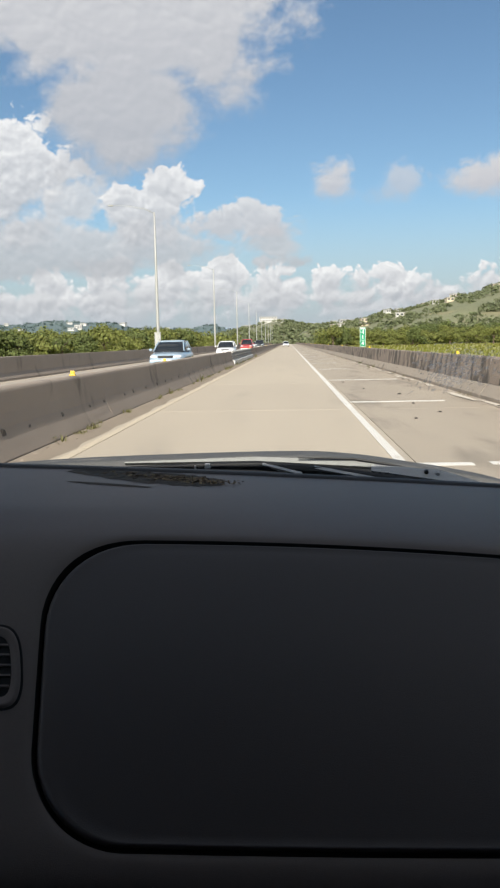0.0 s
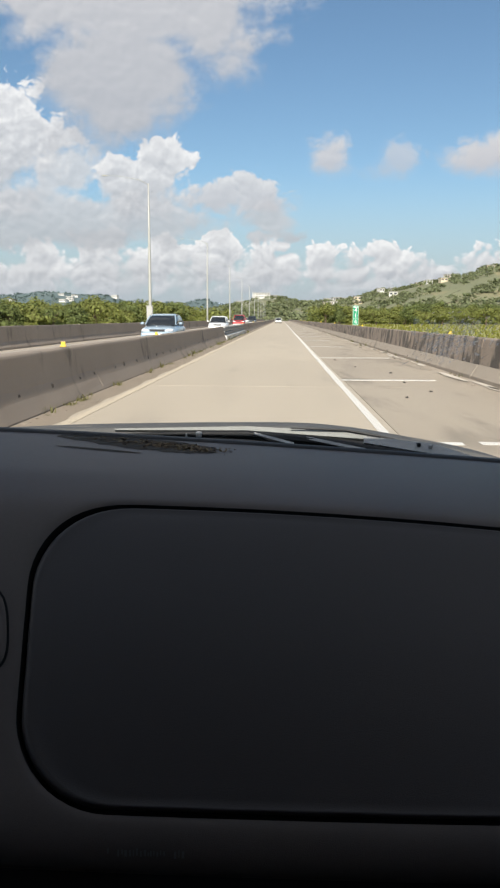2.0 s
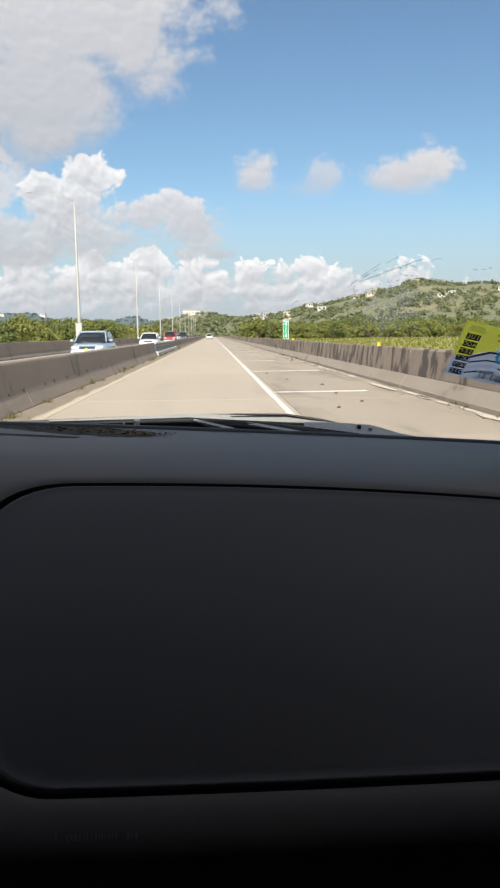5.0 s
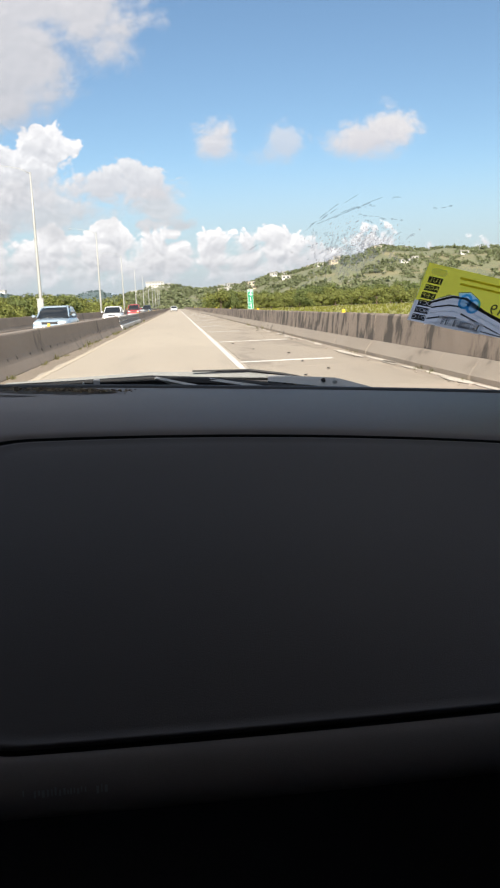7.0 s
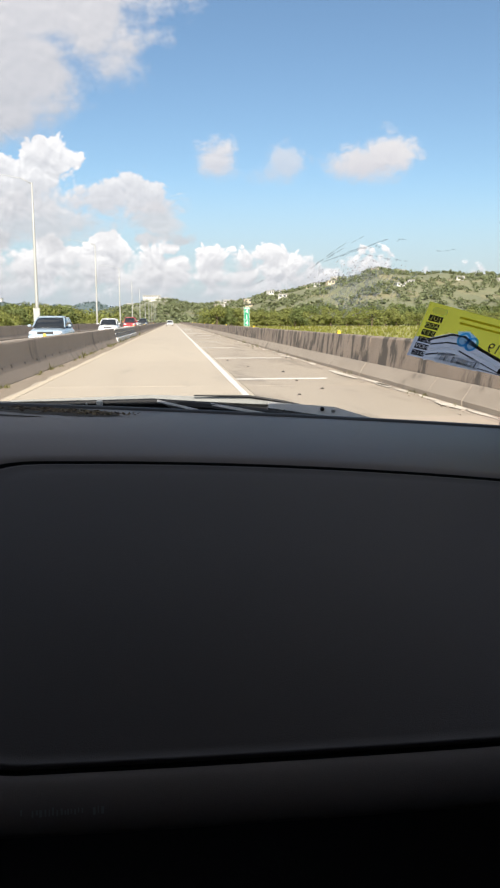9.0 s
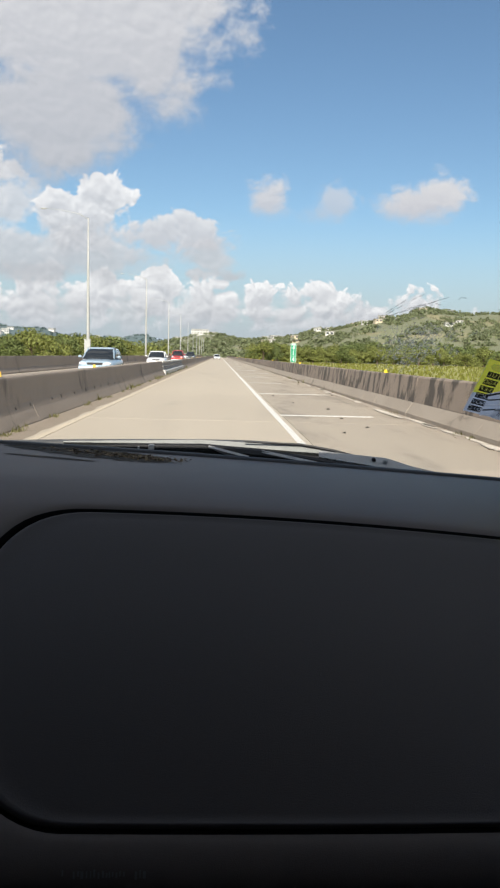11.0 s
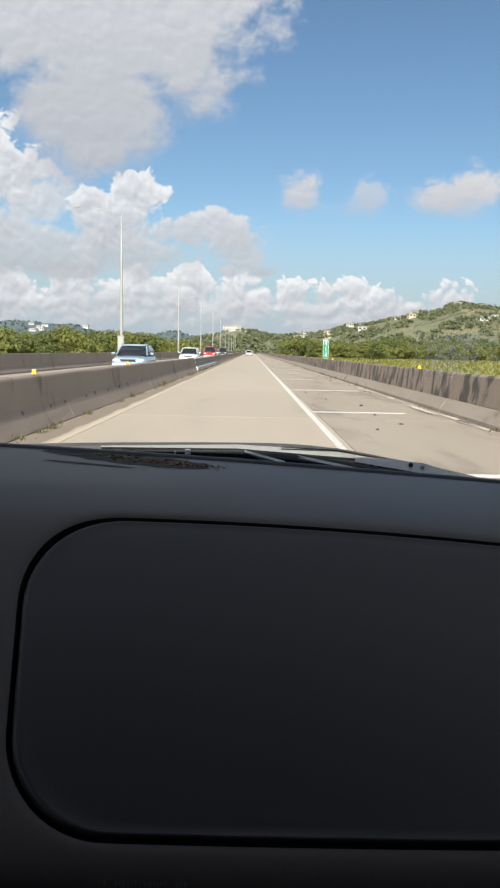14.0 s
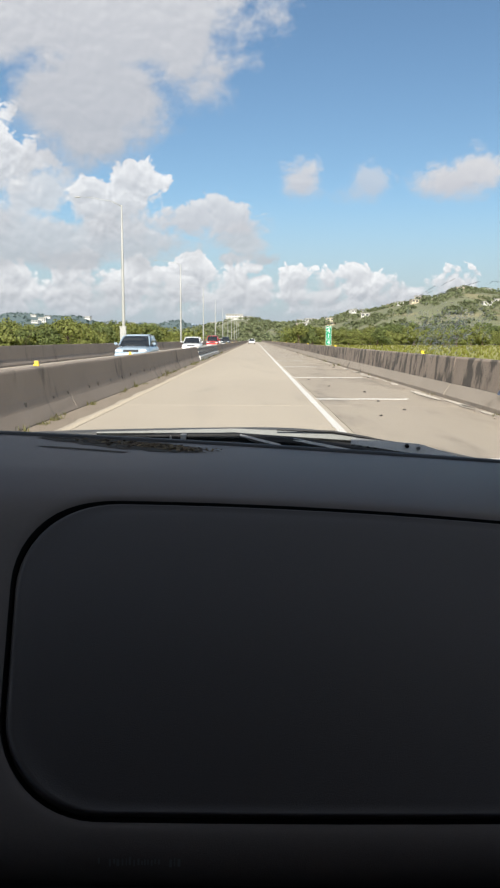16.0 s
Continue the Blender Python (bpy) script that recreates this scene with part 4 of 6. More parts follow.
M_TYRE = material("tyre rubber", (0.02, 0.02, 0.02), rough=0.85, scale=5, fine=50)
M_RIM = material("alloy rim", (0.45, 0.45, 0.46), rough=0.35, metal=0.8, scale=5, fine=40)
M_CARGLASS = material("car window glass", (0.02, 0.024, 0.028), rough=0.08, scale=2, fine=10, spec=0.8)
M_LENS = material("headlight lens", (0.75, 0.77, 0.8), (0.5, 0.52, 0.55), rough=0.1, scale=12, fine=60)
M_TRIM = material("black car trim", (0.025, 0.025, 0.027), rough=0.5, scale=4, fine=40)
M_TAIL = material("red tail lens", (0.45, 0.02, 0.015), rough=0.15, scale=10, fine=60)
M_PLATE = material("pale number plate", (0.7, 0.7, 0.66), rough=0.5, scale=4, fine=40)


def make_car(m, paint_mat, label, suv=False, two_tone=None):
    """A parked-still car whose front looks to -y."""
    g = empty("car", m, label, "car")
    L, top, belt = (4.3, 1.72, 1.05) if suv else (4.4, 1.42, 0.90)
    body = [(0.0, .58, .36, belt - .24, 0), (0.05, .74, .27, belt - .16, 0), (0.45, .83, .22, belt - .10, .02), (1.1, .86, .2, belt - .03, .03), (1.6, .87, .2, belt, .04), (3.2, .87, .2, belt + .02, .05), (L - .5, .85, .22, belt + .02, .05), (L - .06, .78, .28, belt - .04, .04), (L, .62, .36, belt - .12, 0)]
    bm = bmesh.new()
    loft(bm, body, 20, 5)
    b = part("body", bm, paint_mat, g, smooth=True)
    bm = bmesh.new()
    if suv:
        green = [(1.15, .74, belt - .05, belt + .02, 0), (1.62, .74, belt - .04, top - .10, .13), (1.85, .74, belt - .04, top - .04, .15), (L - .55, .74, belt - .04, top - .05, .15), (L - .18, .74, belt - .04, top - .14, .13), (L - .05, .70, belt - .04, belt + .10, 0)]
    else:
        green = [(1.02, .72, belt - .05, belt + .01, 0), (1.75, .74, belt - .04, top - .08, .17), (2.05, .74, belt - .04, top - .03, .2), (2.95, .74, belt - .04, top - .04, .2), (3.35, .74, belt - .04, top - .12, .17), (3.95, .70, belt - .04, belt + .03, 0)]
    loft(bm, green, 20, 6)
    part("windows", bm, M_CARGLASS, g, "dark glazing", smooth=True)
    y0, y1 = green[1][0] + .05, green[-2][0] + 0.02
    bm = bmesh.new()
    loft(bm, [(y0, .52, top - .085, top - .055, 0), (y0 + .2, .585, top - .055, top - .012, .1), ((y0 + y1) / 2, .60, top - .04, top + .008, .1), (y1 - .2, .585, top - .06, top - .015, .1), (y1, .52, top - .12, top - .085, 0)], 16, 5)
    part("roof", bm, paint_mat, g, smooth=True)
    for sx in (-1, 1):
        a0 = Vector((sx * .73, green[0][0] + .05, belt))
        a1 = Vector((sx * .60, y0 + .04, top - .07))
        bm = bmesh.new()
        tube(bm, [a0, a0.lerp(a1, .5) + Vector((sx * .012, 0, .01)), a1], .035, 6)
        part("front_pillar", bm, paint_mat, g)
        bm = bmesh.new()
        ym = (y0 + y1) / 2 + .1
        tube(bm, [(sx * .755, ym, belt - .02), (sx * .70, ym, (belt + top) / 2), (sx * .605, ym, top - .06)], .03, 6)
        part("middle_pillar", bm, M_TRIM if suv else paint_mat, g)
        bm = bmesh.new()
        tube(bm, [(sx * .74, green[-1][0] - .06, belt), (sx * .69, y1 + .06, (belt + top) / 2), (sx * .60, y1 - .08, top - .08)], .045, 6)
        part("rear_pillar", bm, paint_mat, g)
        bm = bmesh.new()
        loft(bm, [(1.32, .03, belt + .02, belt + .08, 0), (1.36, .085, belt, belt + .13, 0), (1.46, .07, belt + .01, belt + .12, 0)], 10, 3)
        bmesh.ops.translate(bm, verts=bm.verts[:], vec=(sx * .93, 0, 0))
        part("mirror", bm, paint_mat, g)
        bm = bmesh.new()
        loft(bm, [(-.012, .13, belt - .29, belt - .21, 0), (.03, .16, belt - .32, belt - .18, 0), (.2, .10, belt - .30, belt - .19, 0)], 12, 3)
        bmesh.ops.translate(bm, verts=bm.verts[:], vec=(sx * .58, 0, 0))
        part("headlight", bm, M_LENS, g)
        bm = bmesh.new()
        bevelled_box(bm, sx * .60 - .13, sx * .60 + .13, L - .06, L + .012, belt - .24, belt - .08, .02)
        part("tail_light", bm, M_TAIL, g)
        for yy in (.82, L - .85):
            w = part_wheel(g, sx, yy)
    bm = bmesh.new()
    bevelled_box(bm, -.36, .36, -.03, .03, belt - .30, belt - .20, .015)
    part("grille", bm, M_TRIM, g)
    bm = bmesh.new()
    bevelled_box(bm, -.76, .76, -.06, .10, .30, .52, .05, 3)
    part("front_bumper", bm, two_tone or paint_mat, g)
    bm = bmesh.new()
    bevelled_box(bm, -.5, .5, -.075, -.055, .33, .42, .006)
    part("air_intake", bm, M_TRIM, g)
    bm = bmesh.new()
    bevelled_box(bm, -.76, .76, L - .08, L + .06, .32, .54, .05, 3)
    part("rear_bumper", bm, two_tone or paint_mat, g)
    bm = bmesh.new()
    bevelled_box(bm, -.16, .16, L + .055, L + .07, .40, .50, .004)
    part("rear_plate", bm, M_PLATE, g, "plain pale plate")
    return g


def part_wheel(g, sx, yy):
    bm = bmesh.new()
    r, hw = .31, .10
    prof = [(hw, .20), (hw, r - .03), (hw * .7, r), (-hw * .7, r), (-hw, r - .03), (-hw, .20)]
    prev = first_ = None
    for k in range(20):
        a = 2 * math.pi * k / 20
        cur = ring(bm, [(sx * .76 + x, yy + rr * math.cos(a), r + rr * math.sin(a)) for x, rr in prof])
        if prev:
            bridge(bm, prev, cur, closed=False)
        else:
            first_ = cur
        prev = cur
    bridge(bm, prev, first_, closed=False)
    t = part("wheel", bm, M_TYRE, g, "black tyre", smooth=True)
    bm = bmesh.new()
    tube(bm, [(sx * .70, yy, r), (sx * .845, yy, r), (sx * .852, yy, r)], [.20, .20, .06], 16)
    part("rim", bm, M_RIM, t, "alloy rim")
    return t


P_WHITE = paint("white car paint", (0.80, 0.80, 0.79))
P_BLUE = paint("silver blue car paint", (0.33, 0.42, 0.50))
P_RED = paint("red car paint", (0.50, 0.045, 0.045))
P_DARK = paint("dark green-grey car paint", (0.05, 0.06, 0.065))
make_car(pose(-5.75, 36.0, 0), P_BLUE, "silver-blue compact saloon on the opposing carriageway")
make_car(pose(-5.6, 68.0, 0), P_WHITE, "white saloon on the opposing carriageway")
make_car(pose(-5.7, 104.0, 0), P_RED, "red off-roader with pale bumper on the opposing carriageway", True, M_PLATE)
make_car(pose(-5.7, 150.0, 0), P_DARK, "dark grey-green off-roader on the opposing carriageway", True)
make_car(pose(-8.6, 200.0, 0), P_WHITE, "white saloon far off on the opposing carriageway")
make_car(pose(-0.75, 205.0, 0), P_WHITE, "white saloon far ahead in the same lane")

# ---- the car that carries the camera: dashboard, windscreen, wiper, bonnet, cabin ----
M_DASH = material("black grained dashboard plastic", (0.138, 0.116, 0.104), (0.104, 0.087, 0.078), rough=0.54, scale=5, fine=260, amount=0.6, bump=0.10, bump_scale=900, object_space=False, spec=0.32)
M_PANEL = material("dark grained airbag cover plastic", (0.057, 0.049, 0.046), (0.046, 0.040, 0.038), rough=0.45, scale=4, fine=260, amount=0.4, bump=0.12, bump_scale=900, object_space=False, spec=0.5)
# tones of the unseen cabin walls, set for how much light they bounce
M_LINING = material("grey headlining", (0.12, 0.11, 0.103), (0.10, 0.092, 0.086), rough=0.95, scale=3, fine=120, object_space=False)
M_DOOR = material("unseen grey door and wall lining", (0.055, 0.050, 0.047), (0.046, 0.042, 0.040), rough=0.85, scale=3, fine=60, object_space=False)
# near-black that paints the shade in gaps and vent; also the bezel's own black
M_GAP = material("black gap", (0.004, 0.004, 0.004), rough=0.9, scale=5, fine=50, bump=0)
M_CABIN = material("dark cabin trim", (0.055, 0.054, 0.056), (0.045, 0.044, 0.046), rough=0.85, scale=3, fine=60, object_space=False)
M_BONNET = material("silver-grey bonnet paint", (0.11, 0.11, 0.108), (0.085, 0.085, 0.084), rough=0.7, spec=0.2, scale=3, fine=60, amount=0.4, third=(0.22, 0.20, 0.17), third_scale=9, third_cut=(0.58, 0.72))
# one wiper grey in two tones: arms lightened for shade, shaft darkened for sun
M_WIPER_GREY = material("faded grey wiper arm", (0.56, 0.55, 0.53), (0.40, 0.39, 0.375), rough=0.5, scale=20, fine=120, amount=0.5)
M_WIPER_DULL = material("wiper grey darkened against sun", (0.27, 0.275, 0.262), (0.18, 0.185, 0.175), rough=0.6, scale=20, fine=120, amount=0.6)
M_WIPER_BLACK = material("black wiper rubber", (0.012, 0.012, 0.012), rough=0.6, scale=20, fine=120)
M_DUST = material("dry dust and leaf crumbs", (0.095, 0.072, 0.050), (0.022, 0.018, 0.014), rough=0.95, scale=60, fine=300, amount=0.9, bump=0.5, bump_scale=400, third=(0.10, 0.085, 0.05), third_scale=170, third_cut=(0.58, 0.66))
M_CRUMB = material("dry leaf crumb", (0.24, 0.165, 0.095), (0.07, 0.05, 0.03), rough=0.95, scale=80, fine=300, per_piece=0.7)


def glass_material():
    m = bpy.data.materials.new("windscreen glass")
    m.use_nodes = True
    t = m.node_tree
    t.nodes.clear()
    out, mix = t.nodes.new("ShaderNodeOutputMaterial"), t.nodes.new("ShaderNodeMixShader")
    clear, gloss, fr = t.nodes.new("ShaderNodeBsdfTransparent"), t.nodes.new("ShaderNodeBsdfGlossy"), t.nodes.new("ShaderNodeLayerWeight")
    clear.inputs[0].default_value = (0.985, 0.995, 0.99, 1)
    gloss.inputs["Roughness"].default_value = 0.02
    fr.inputs[0].default_value = 0.5
    refl = link_math(t, "MULTIPLY_ADD", link_math(t, "POWER", fr.outputs["Facing"], 5.0), 0.35, 0.012)
    t.links.new(refl, mix.inputs[0])
    t.links.new(clear.outputs[0], mix.inputs[1])
    t.links.new(gloss.outputs[0], mix.inputs[2])
    t.links.new(mix.outputs[0], out.inputs[0])
    return m


M_GLASS = glass_material()
CAR = empty("car", pose(0, 0, 0), "carrying car with black dashboard and silver-grey bonnet, seen from inside", "car")

# section of the dashboard ahead of the passenger: distance ahead and height from the eyes
DASH = [(1.145, -0.1500), (1.10, -0.1460), (1.02, -0.1425), (0.94, -0.1415), (0.87, -0.1440), (0.82, -0.1490), (0.79, -0.1545), (0.775, -0.160),
        (0.757, -0.172), (0.722, -0.203), (0.672, -0.249), (0.622, -0.297), (0.582, -0.336), (0.564, -0.354),
        (0.552, -0.371), (0.548, -0.388), (0.553, -0.402), (0.568, -0.413), (0.60, -0.424), (0.66, -0.436), (0.74, -0.452)]
_s = [0.0]
for (a, b), (c, d) in zip(DASH, DASH[1:]):
    _s.append(_s[-1] + math.hypot(c - a, d - b))
S_AT = [v - _s[7] for v in _s]          # 0 at the upper gap of the airbag cover
S_TOP, S_GAP, S_END = S_AT[0], S_AT[13] + 0.0016, S_AT[-1]
DASH_LIN = [(S_TOP, -0.053), (-0.10, -0.047), (0.0, -0.036), (S_GAP, 0.0), (S_END, 0.0)]
DASH_QUAD = [(S_TOP, -0.02), (-0.10, -0.06), (0.0, -0.10), (S_GAP, 0.04), (S_END, 0.04)]


def spline(xs, ys, x):
    """Smooth value through a table (Catmull-Rom)."""
    x = min(max(x, xs[0]), xs[-1])
    i = 0
    while i < len(xs) - 2 and x > xs[i + 1]:
        i += 1
    h = xs[i + 1] - xs[i]
    k = (x - xs[i]) / h
    m0 = (ys[i + 1] - ys[max(i - 1, 0)]) / (xs[i + 1] - xs[max(i - 1, 0)]) * h
    j = min(i + 2, len(xs) - 1)
    m1 = (ys[j] - ys[i]) / (xs[j] - xs[i]) * h
    return (2 * k ** 3 - 3 * k ** 2 + 1) * ys[i] + (k ** 3 - 2 * k ** 2 + k) * m0 + (-2 * k ** 3 + 3 * k ** 2) * ys[i + 1] + (k ** 3 - k ** 2) * m1


def dash_point(x, s, inset=0.0):
    def at(xx, ss):
        y = spline(S_AT, [p[0] for p in DASH], ss)
        z = spline(S_AT, [p[1] for p in DASH], ss)
        return Vector((xx, y, EYE + z + lerp_table(DASH_LIN, ss) * xx + lerp_table(DASH_QUAD, ss) * xx * xx))
    p = at(x, s)
    if inset:
        du = at(x + 0.004, s) - at(x - 0.004, s)
        dv = at(x, s + 0.004) - at(x, s - 0.004)
        n = dv.cross(du).normalized()
        p = p - n * inset
    return p


def cover_outline(grow=0.0, n=24):
    """Rounded outline of the airbag cover in x and s, its left side leaning in towards the foot."""
    x0, x1, s0, s1, r = -0.2225 - grow, 0.47 + grow, -0.0012 - grow * (2.6 if grow > 0 else 1.0), S_GAP + grow, 0.098 + grow
    r2 = 0.076 + grow
    pts = []
    def seg(a, b, k):
        for i in range(k):
            pts.append((a[0] + (b[0] - a[0]) * i / k, a[1] + (b[1] - a[1]) * i / k))
    def arc(cx, cy, a0, r):
        for i in range(12):
            a = a0 + math.pi / 2 * i / 12
            pts.append((cx + r * math.cos(a), cy + r * math.sin(a)))
    seg((x0 + r, s0), (x1 - r, s0), n)
    arc(x1 - r, s0 + r, -math.pi / 2, r)
    seg((x1, s0 + r), (x1, s1 - r2), n // 2)
    arc(x1 - r2, s1 - r2, 0, r2)
    seg((x1 - r2, s1), (x0 + r2, s1), n)
    arc(x0 + r2, s1 - r2, math.pi / 2, r2)
    seg((x0, s1 - r2), (x0, s0 + r), n // 2)
    arc(x0 + r, s0 + r, math.pi, r)
    return [(x + 0.13 * (s - 0.06) * max(0.0, min(1.0, (0.35 - x) / 0.5)), s) for x, s in pts]


def make_dashboard():
    inner = cover_outline(0.0028)
    cx, cs = 0.12, S_GAP / 2
    XL, XR = -0.88, 0.53
    outer = []
    for x, s in inner:
        dx, ds = x - cx, s - cs
        k = min((XR - cx) / dx if dx > 1e-6 else 1e9, (XL - cx) / dx if dx < -1e-6 else 1e9, (S_END - cs) / ds if ds > 1e-6 else 1e9, (S_TOP - cs) / ds if ds < -1e-6 else 1e9)
        outer.append((cx + dx * k, cs + ds * k))
    bm = bmesh.new()
    steps = 40
    prev = ring(bm, [dash_point(x, s, 0.0030) for x, s in inner])
    for k in range(1, steps + 1):
        w = (k / steps) ** 2.2
        row = []
        for a, b in zip(inner, outer):
            dx, ds = (b[0] - a[0]) * w, (b[1] - a[1]) * w
            # the skin rolls down into the gap
            row.append(dash_point(a[0] + dx, a[1] + ds, 0.0030 * math.exp(-(math.hypot(dx, ds) / 0.0042) ** 1.2)))
        cur = ring(bm, row)
        bridge(bm, prev, cur)
        prev = cur
    d = part("dashboard", bm, M_DASH, CAR, "black grained plastic dashboard", smooth=True)
    # gap wall and the sheet behind are coloured black to deepen the gap's shade
    bm = bmesh.new()
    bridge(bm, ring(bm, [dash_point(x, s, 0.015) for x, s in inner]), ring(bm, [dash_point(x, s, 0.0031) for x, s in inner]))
    part("gap_wall", bm, M_GAP, d, "gap side painted black for its shade", smooth=True)
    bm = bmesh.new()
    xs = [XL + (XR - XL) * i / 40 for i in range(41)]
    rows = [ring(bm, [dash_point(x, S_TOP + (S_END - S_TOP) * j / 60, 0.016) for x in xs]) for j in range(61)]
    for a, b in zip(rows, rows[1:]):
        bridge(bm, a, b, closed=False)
    part("gap_shade_sheet", bm, M_GAP, d, "black sheet for the shade behind the covers", smooth=True)
    # the cover itself
    loop = cover_outline(-0.0015)
    mx = sum(p[0] for p in loop) / len(loop)
    ms = sum(p[1] for p in loop) / len(loop)
    bm = bmesh.new()
    prev = None
    for w, inset in ((0.0, 0.0052), (0.003, 0.0026), (0.008, 0.0004), (0.014, -0.0007), (0.024, -0.0006), (0.03, 0.0)) + tuple((0.03 + 0.95 * k / 22, 0.0) for k in range(1, 23)):
        cur = ring(bm, [dash_point(x + (mx - x) * w, s + (ms - s) * w, inset) for x, s in loop])
        if prev:
            bridge(bm, prev, cur)
        prev = cur
    bm.faces.new(prev)
    cover = part("airbag_cover", bm, M_PANEL, CAR, "large rounded dark airbag cover", smooth=True)
    # side of the cover, blackened as shade inside the gap
    bm = bmesh.new()
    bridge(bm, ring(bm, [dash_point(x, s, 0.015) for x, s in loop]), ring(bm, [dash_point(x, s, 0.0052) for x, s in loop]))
    part("cover_edge", bm, M_GAP, cover, "cover side painted black for the gap's shade", smooth=True)


make_dashboard()


def make_side_vent():
    def at(x, s, inset):
        return dash_point(x + 0.25 * (s - 0.132), s, inset)
    cx, cs = -0.2545, 0.1375
    def oval(rx, rs, inset, n=36):
        out = []
        for i in range(n):
            a = 2 * math.pi * i / n
            c, s = math.cos(a), math.sin(a)
            r = (abs(c) ** 3 + abs(s) ** 3) ** (-1 / 3)
            out.append(at(cx + rx * r * c, cs + rs * r * s, inset))
        return out
    bm = bmesh.new()
    prev = None
    for rx, rs, ins in ((0.0232, 0.0400, 0.001), (0.0228, 0.0396, -0.0012), (0.0205, 0.0372, -0.0026), (0.0195, 0.0362, -0.0022), (0.0146, 0.0305, -0.0018), (0.0138, 0.0297, -0.0004)):
        cur = ring(bm, oval(rx, rs, ins))
        if prev:
            bridge(bm, prev, cur)
        prev = cur
    v = part("air_vent", bm, M_DASH, CAR, "small oval side air vent", smooth=True)
    # no real hole: a flat black face gives the shade of the opening
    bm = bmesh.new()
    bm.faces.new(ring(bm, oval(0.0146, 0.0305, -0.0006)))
    part("recess", bm, M_GAP, v, "flat black sheet for the shade in the vent")
    # flat black ring drawn as the shaded gap round the vent
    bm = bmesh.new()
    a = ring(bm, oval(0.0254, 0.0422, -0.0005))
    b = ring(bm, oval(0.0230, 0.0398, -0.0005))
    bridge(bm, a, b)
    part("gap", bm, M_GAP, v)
    for k in range(5):
        s = cs - 0.0205 + 0.0100 * k
        w = 0.0146 * (1 - 0.18 * abs(k - 2.0) / 2.0)
        bm = bmesh.new()
        lo = [at(cx + sx * w, s + ds, ins) for sx, ds, ins in ((-1, -0.0009, -0.0022), (1, -0.0009, -0.0022), (1, 0.0008, -0.0022), (-1, 0.0008, -0.0022))]
        hi = [at(cx + sx * w, s + ds, ins) for sx, ds, ins in ((-1, -0.0004, -0.0007), (1, -0.0004, -0.0007), (1, 0.0014, -0.0007), (-1, 0.0014, -0.0007))]
        ra, rb = ring(bm, lo), ring(bm, hi)
        bridge(bm, ra, rb)
        bm.faces.new(ra)
        bm.faces.new(rb)
        part("slat", bm, M_DASH, v)
    # edge of the next, larger fitting towards the middle of the car
    bm = bmesh.new()
    a = ring(bm, [dash_point(x, s, -0.002) for x, s in ((-0.40, 0.05), (-0.315, 0.055), (-0.307, 0.065), (-0.300, 0.125), (-0.306, 0.135), (-0.40, 0.14))])
    b = ring(bm, [dash_point(x, s, 0.006) for x, s in ((-0.40, 0.045), (-0.313, 0.05), (-0.302, 0.06), (-0.295, 0.13), (-0.303, 0.14), (-0.40, 0.145))])
    bridge(bm, a, b)
    bm.faces.new(a)
    bm.faces.new(b)
    part("centre_bezel", bm, M_GAP, CAR, "edge of the black centre console bezel")


make_side_vent()


def make_lower_dash():
    """The drawer lip under the cover, with its worn lettering and a small catch in the dark below."""
    bm = bmesh.new()
    box(bm, -0.88, 0.53, 0.74, 0.76, EYE - 0.95, EYE - 0.44)
    part("lower_panel", bm, M_CABIN, CAR, "dark lower panel in the footwell")
    rng = random.Random(4)
    bm = bmesh.new()
    x = -0.112
    while x < -0.052:
        w = rng.uniform(0.0008, 0.0022)
        s = 0.318 + rng.uniform(-0.0008, 0.0008)
        h = rng.uniform(0.0015, 0.0028)
        pts = [dash_point(a, b, -0.0004) for a, b in ((x, s - h), (x + w, s - h), (x + w, s + h), (x, s + h))]
        bm.faces.new(ring(bm, pts))
        x += w + rng.uniform(0.0008, 0.002) + (0.006 if rng.random() < 0.08 else 0)
    part("worn_lettering", bm, M_DARK_STEEL, CAR, "illegible worn lettering as small bars")
    bm = bmesh.new()
    pts = [dash_point(a, b, 0.0) for a, b in ((-0.083, 0.371), (-0.052, 0.368), (-0.051, 0.3735), (-0.080, 0.3765))]
    low = [p + Vector((0, 0.004, -0.003)) for p in pts]
    a, b = ring(bm, [p + Vector((0, -0.003, 0.0005)) for p in pts]), ring(bm, low)
    bridge(bm, a, b)
    bm.faces.new(a)
    bm.faces.new(b)
    part("catch", bm, M_WIPER_GREY, CAR, "small grey plastic catch")


make_lower_dash()


